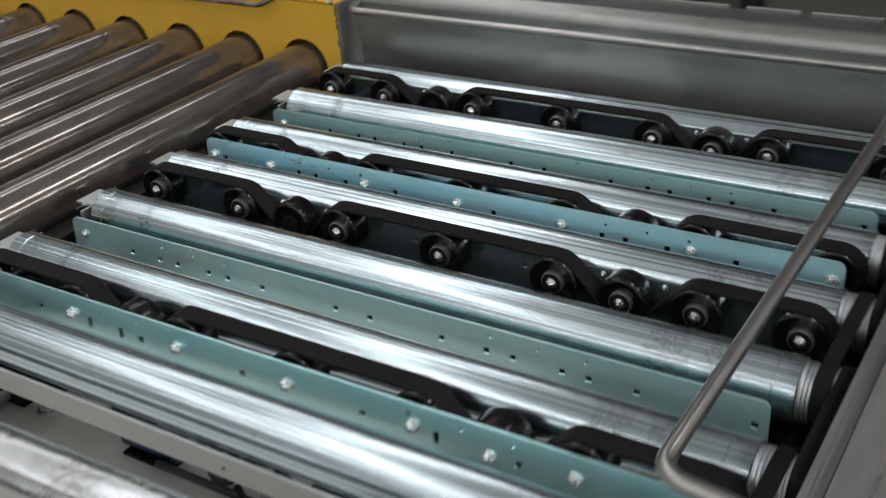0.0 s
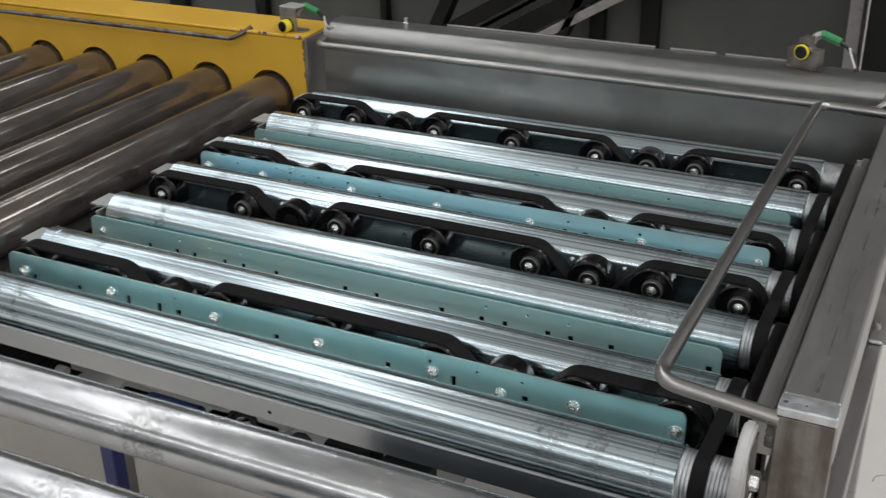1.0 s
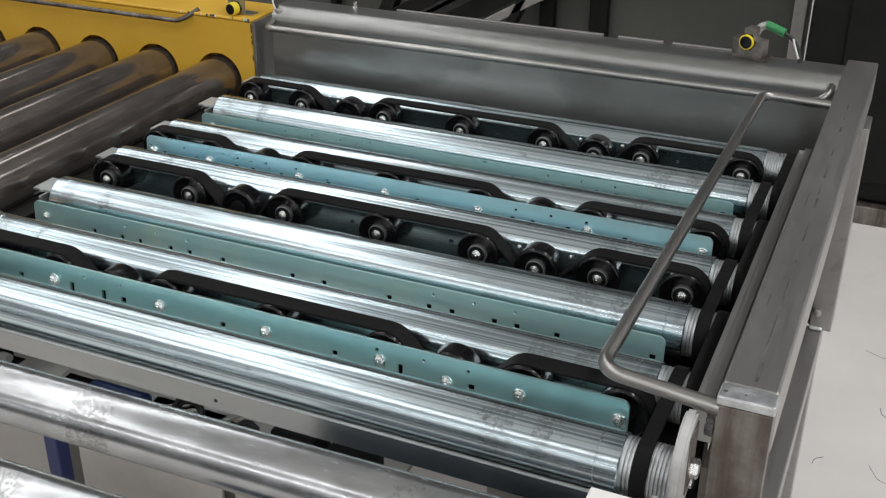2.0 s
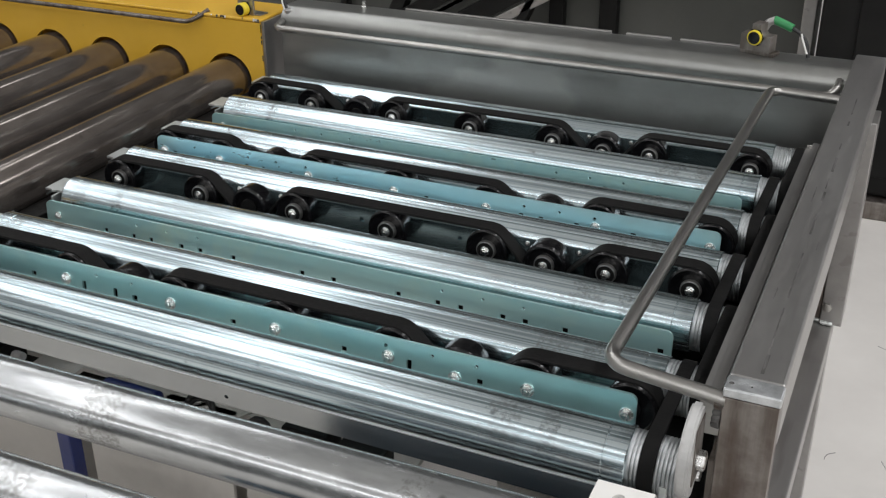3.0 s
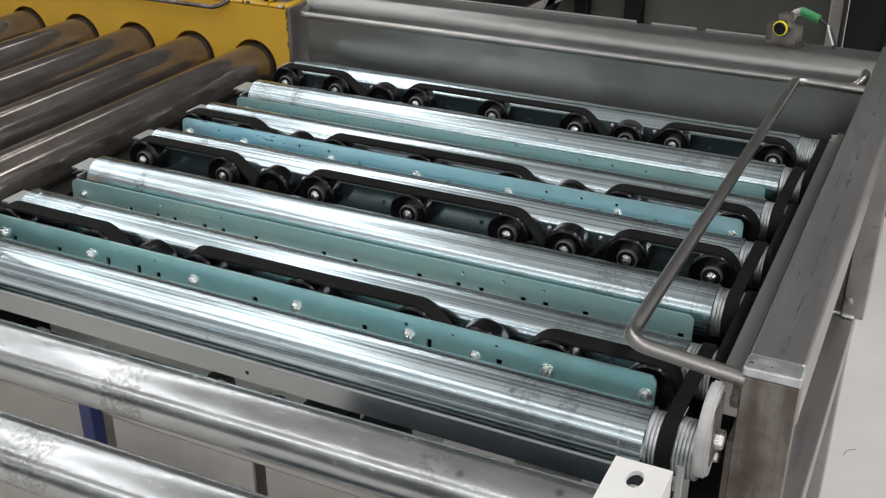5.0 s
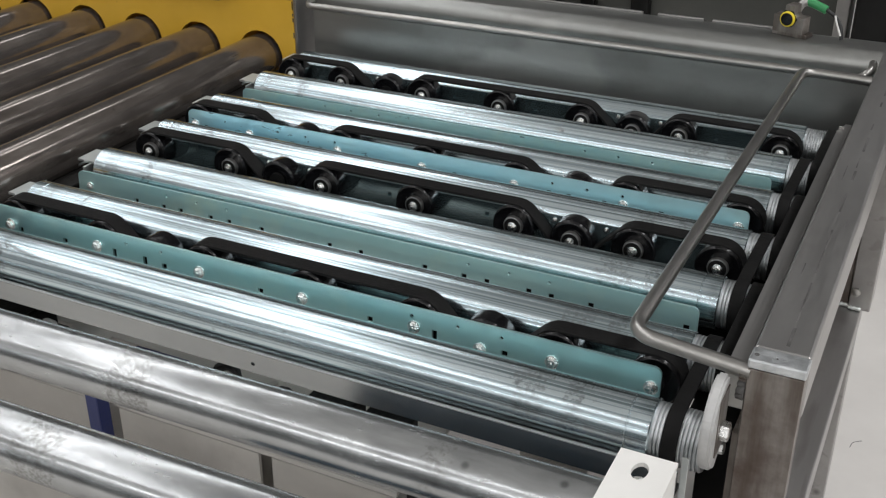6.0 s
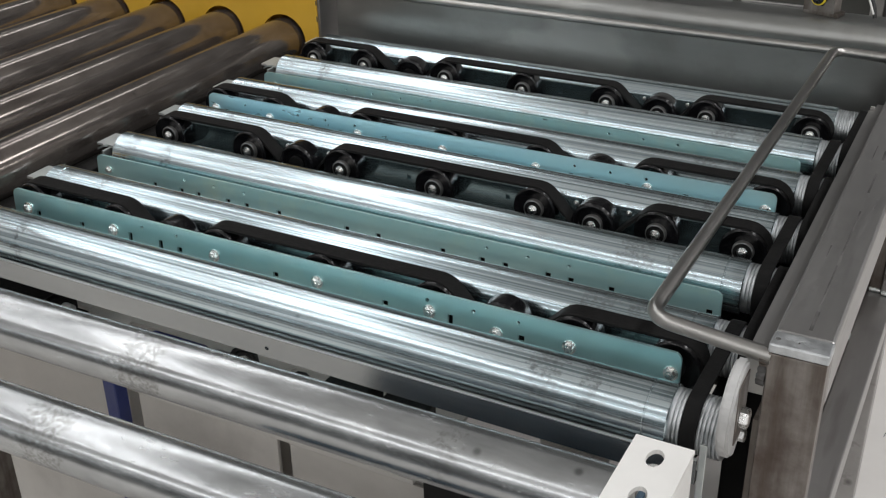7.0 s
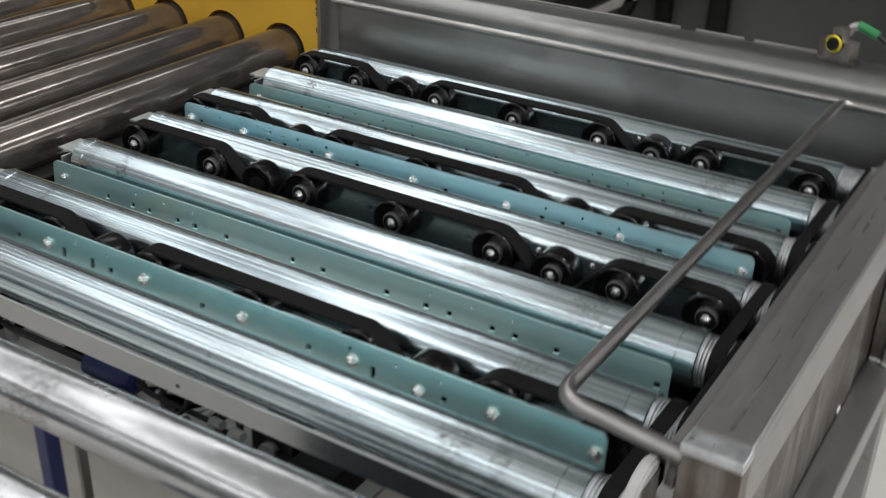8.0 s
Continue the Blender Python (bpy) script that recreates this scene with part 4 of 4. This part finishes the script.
    for a, b, c in (((0.05, 0.02, -0.199), (0.11, -0.02, -0.15), (0.20, 0.02, -0.199)), ((0.30, 0.0, -0.17), (0.24, -0.03, -0.16), (0.16, 0.03, -0.199)), ((-0.18, 0.04, -0.185), (-0.10, 0.0, -0.15), (-0.03, 0.05, -0.199))):
        tagged(part("hose", bar([a, b, c], 0.0045, 0.03), CABLE), "black air hose lying on the base plate", "hose", "hoses under the bed")


under_bed()


# ---- background machine ----
def background():
    top = empty("machine_enclosure")
    part("panel", boxed(-3.6, 0.52, 2.60, 2.66, FLOOR, 2.2), GREEN_GREY, top, "dark green grey sheet panel")
    for x, w in ((-1.065, 0.028), (-0.262, 0.05), (-0.085, 0.06), (-2.0, 0.08), (-1.6, 0.05)):
        part("post", boxed(x - w / 2, x + w / 2, 2.56, 2.598, FLOOR, 2.2, 0.004), NEAR_BLACK, top, "black upright")
    part("corner_post", boxed(0.525, 0.565, 2.50, 2.62, FLOOR, 2.2, 0.004), RAW_STEEL, top, "pale grey corner post")
    tagged(top, "dark green grey machine enclosure with black posts", "machine")
    inc = empty("inclined_conveyor")
    for x0, w, m in ((-0.775, 0.045, NEAR_BLACK), (-0.70, 0.05, NEAR_BLACK), (-0.50, 0.06, NEAR_BLACK), (-0.395, 0.03, RAW_STEEL), (-0.33, 0.03, NEAR_BLACK)):
        ob = part("side_bar", boxed(-w / 2, w / 2, 2.40, 2.46, -0.6, 1.4, 0.004), m, inc)
        lean = 26 if x0 < -0.75 or x0 > -0.35 else 60
        ob.matrix_basis = pose(x0, 0, -0.31, 0, lean, 0)
    for k in range(44):
        part("rib", boxed(-0.08, 0.08, -0.006, 0.006, -0.006, 0.006), RAW_STEEL, inc).matrix_basis = pose(-0.62 + 0.035 * (k - 4) * 0.866, 2.44, -0.31 + 0.035 * (k - 4) * 0.5, 0, -30, 0)
    tagged(inc, "dark inclined ribbed conveyor of the machine behind", "conveyor")
    cab = empty("machine_cabinet")
    part("body", boxed(0.60, 1.7, 2.25, 2.9, FLOOR + 0.06, 2.2, 0.01), NEAR_BLACK, cab)
    part("plinth", boxed(0.62, 1.7, 2.22, 2.9, FLOOR, FLOOR + 0.055, 0.004), BROWN_STEEL, cab)
    part("door", boxed(0.70, 1.6, 2.238, 2.249, FLOOR + 0.12, 2.1, 0.004), NEAR_BLACK, cab)
    part("lock", turned("y", (0.90, 0, -0.35), [(2.228, 0.012), (2.2375, 0.014)], 16), GALV, cab, "small bright lock")
    tagged(cab, "black machine cabinet standing on the floor", "cabinet")


background()
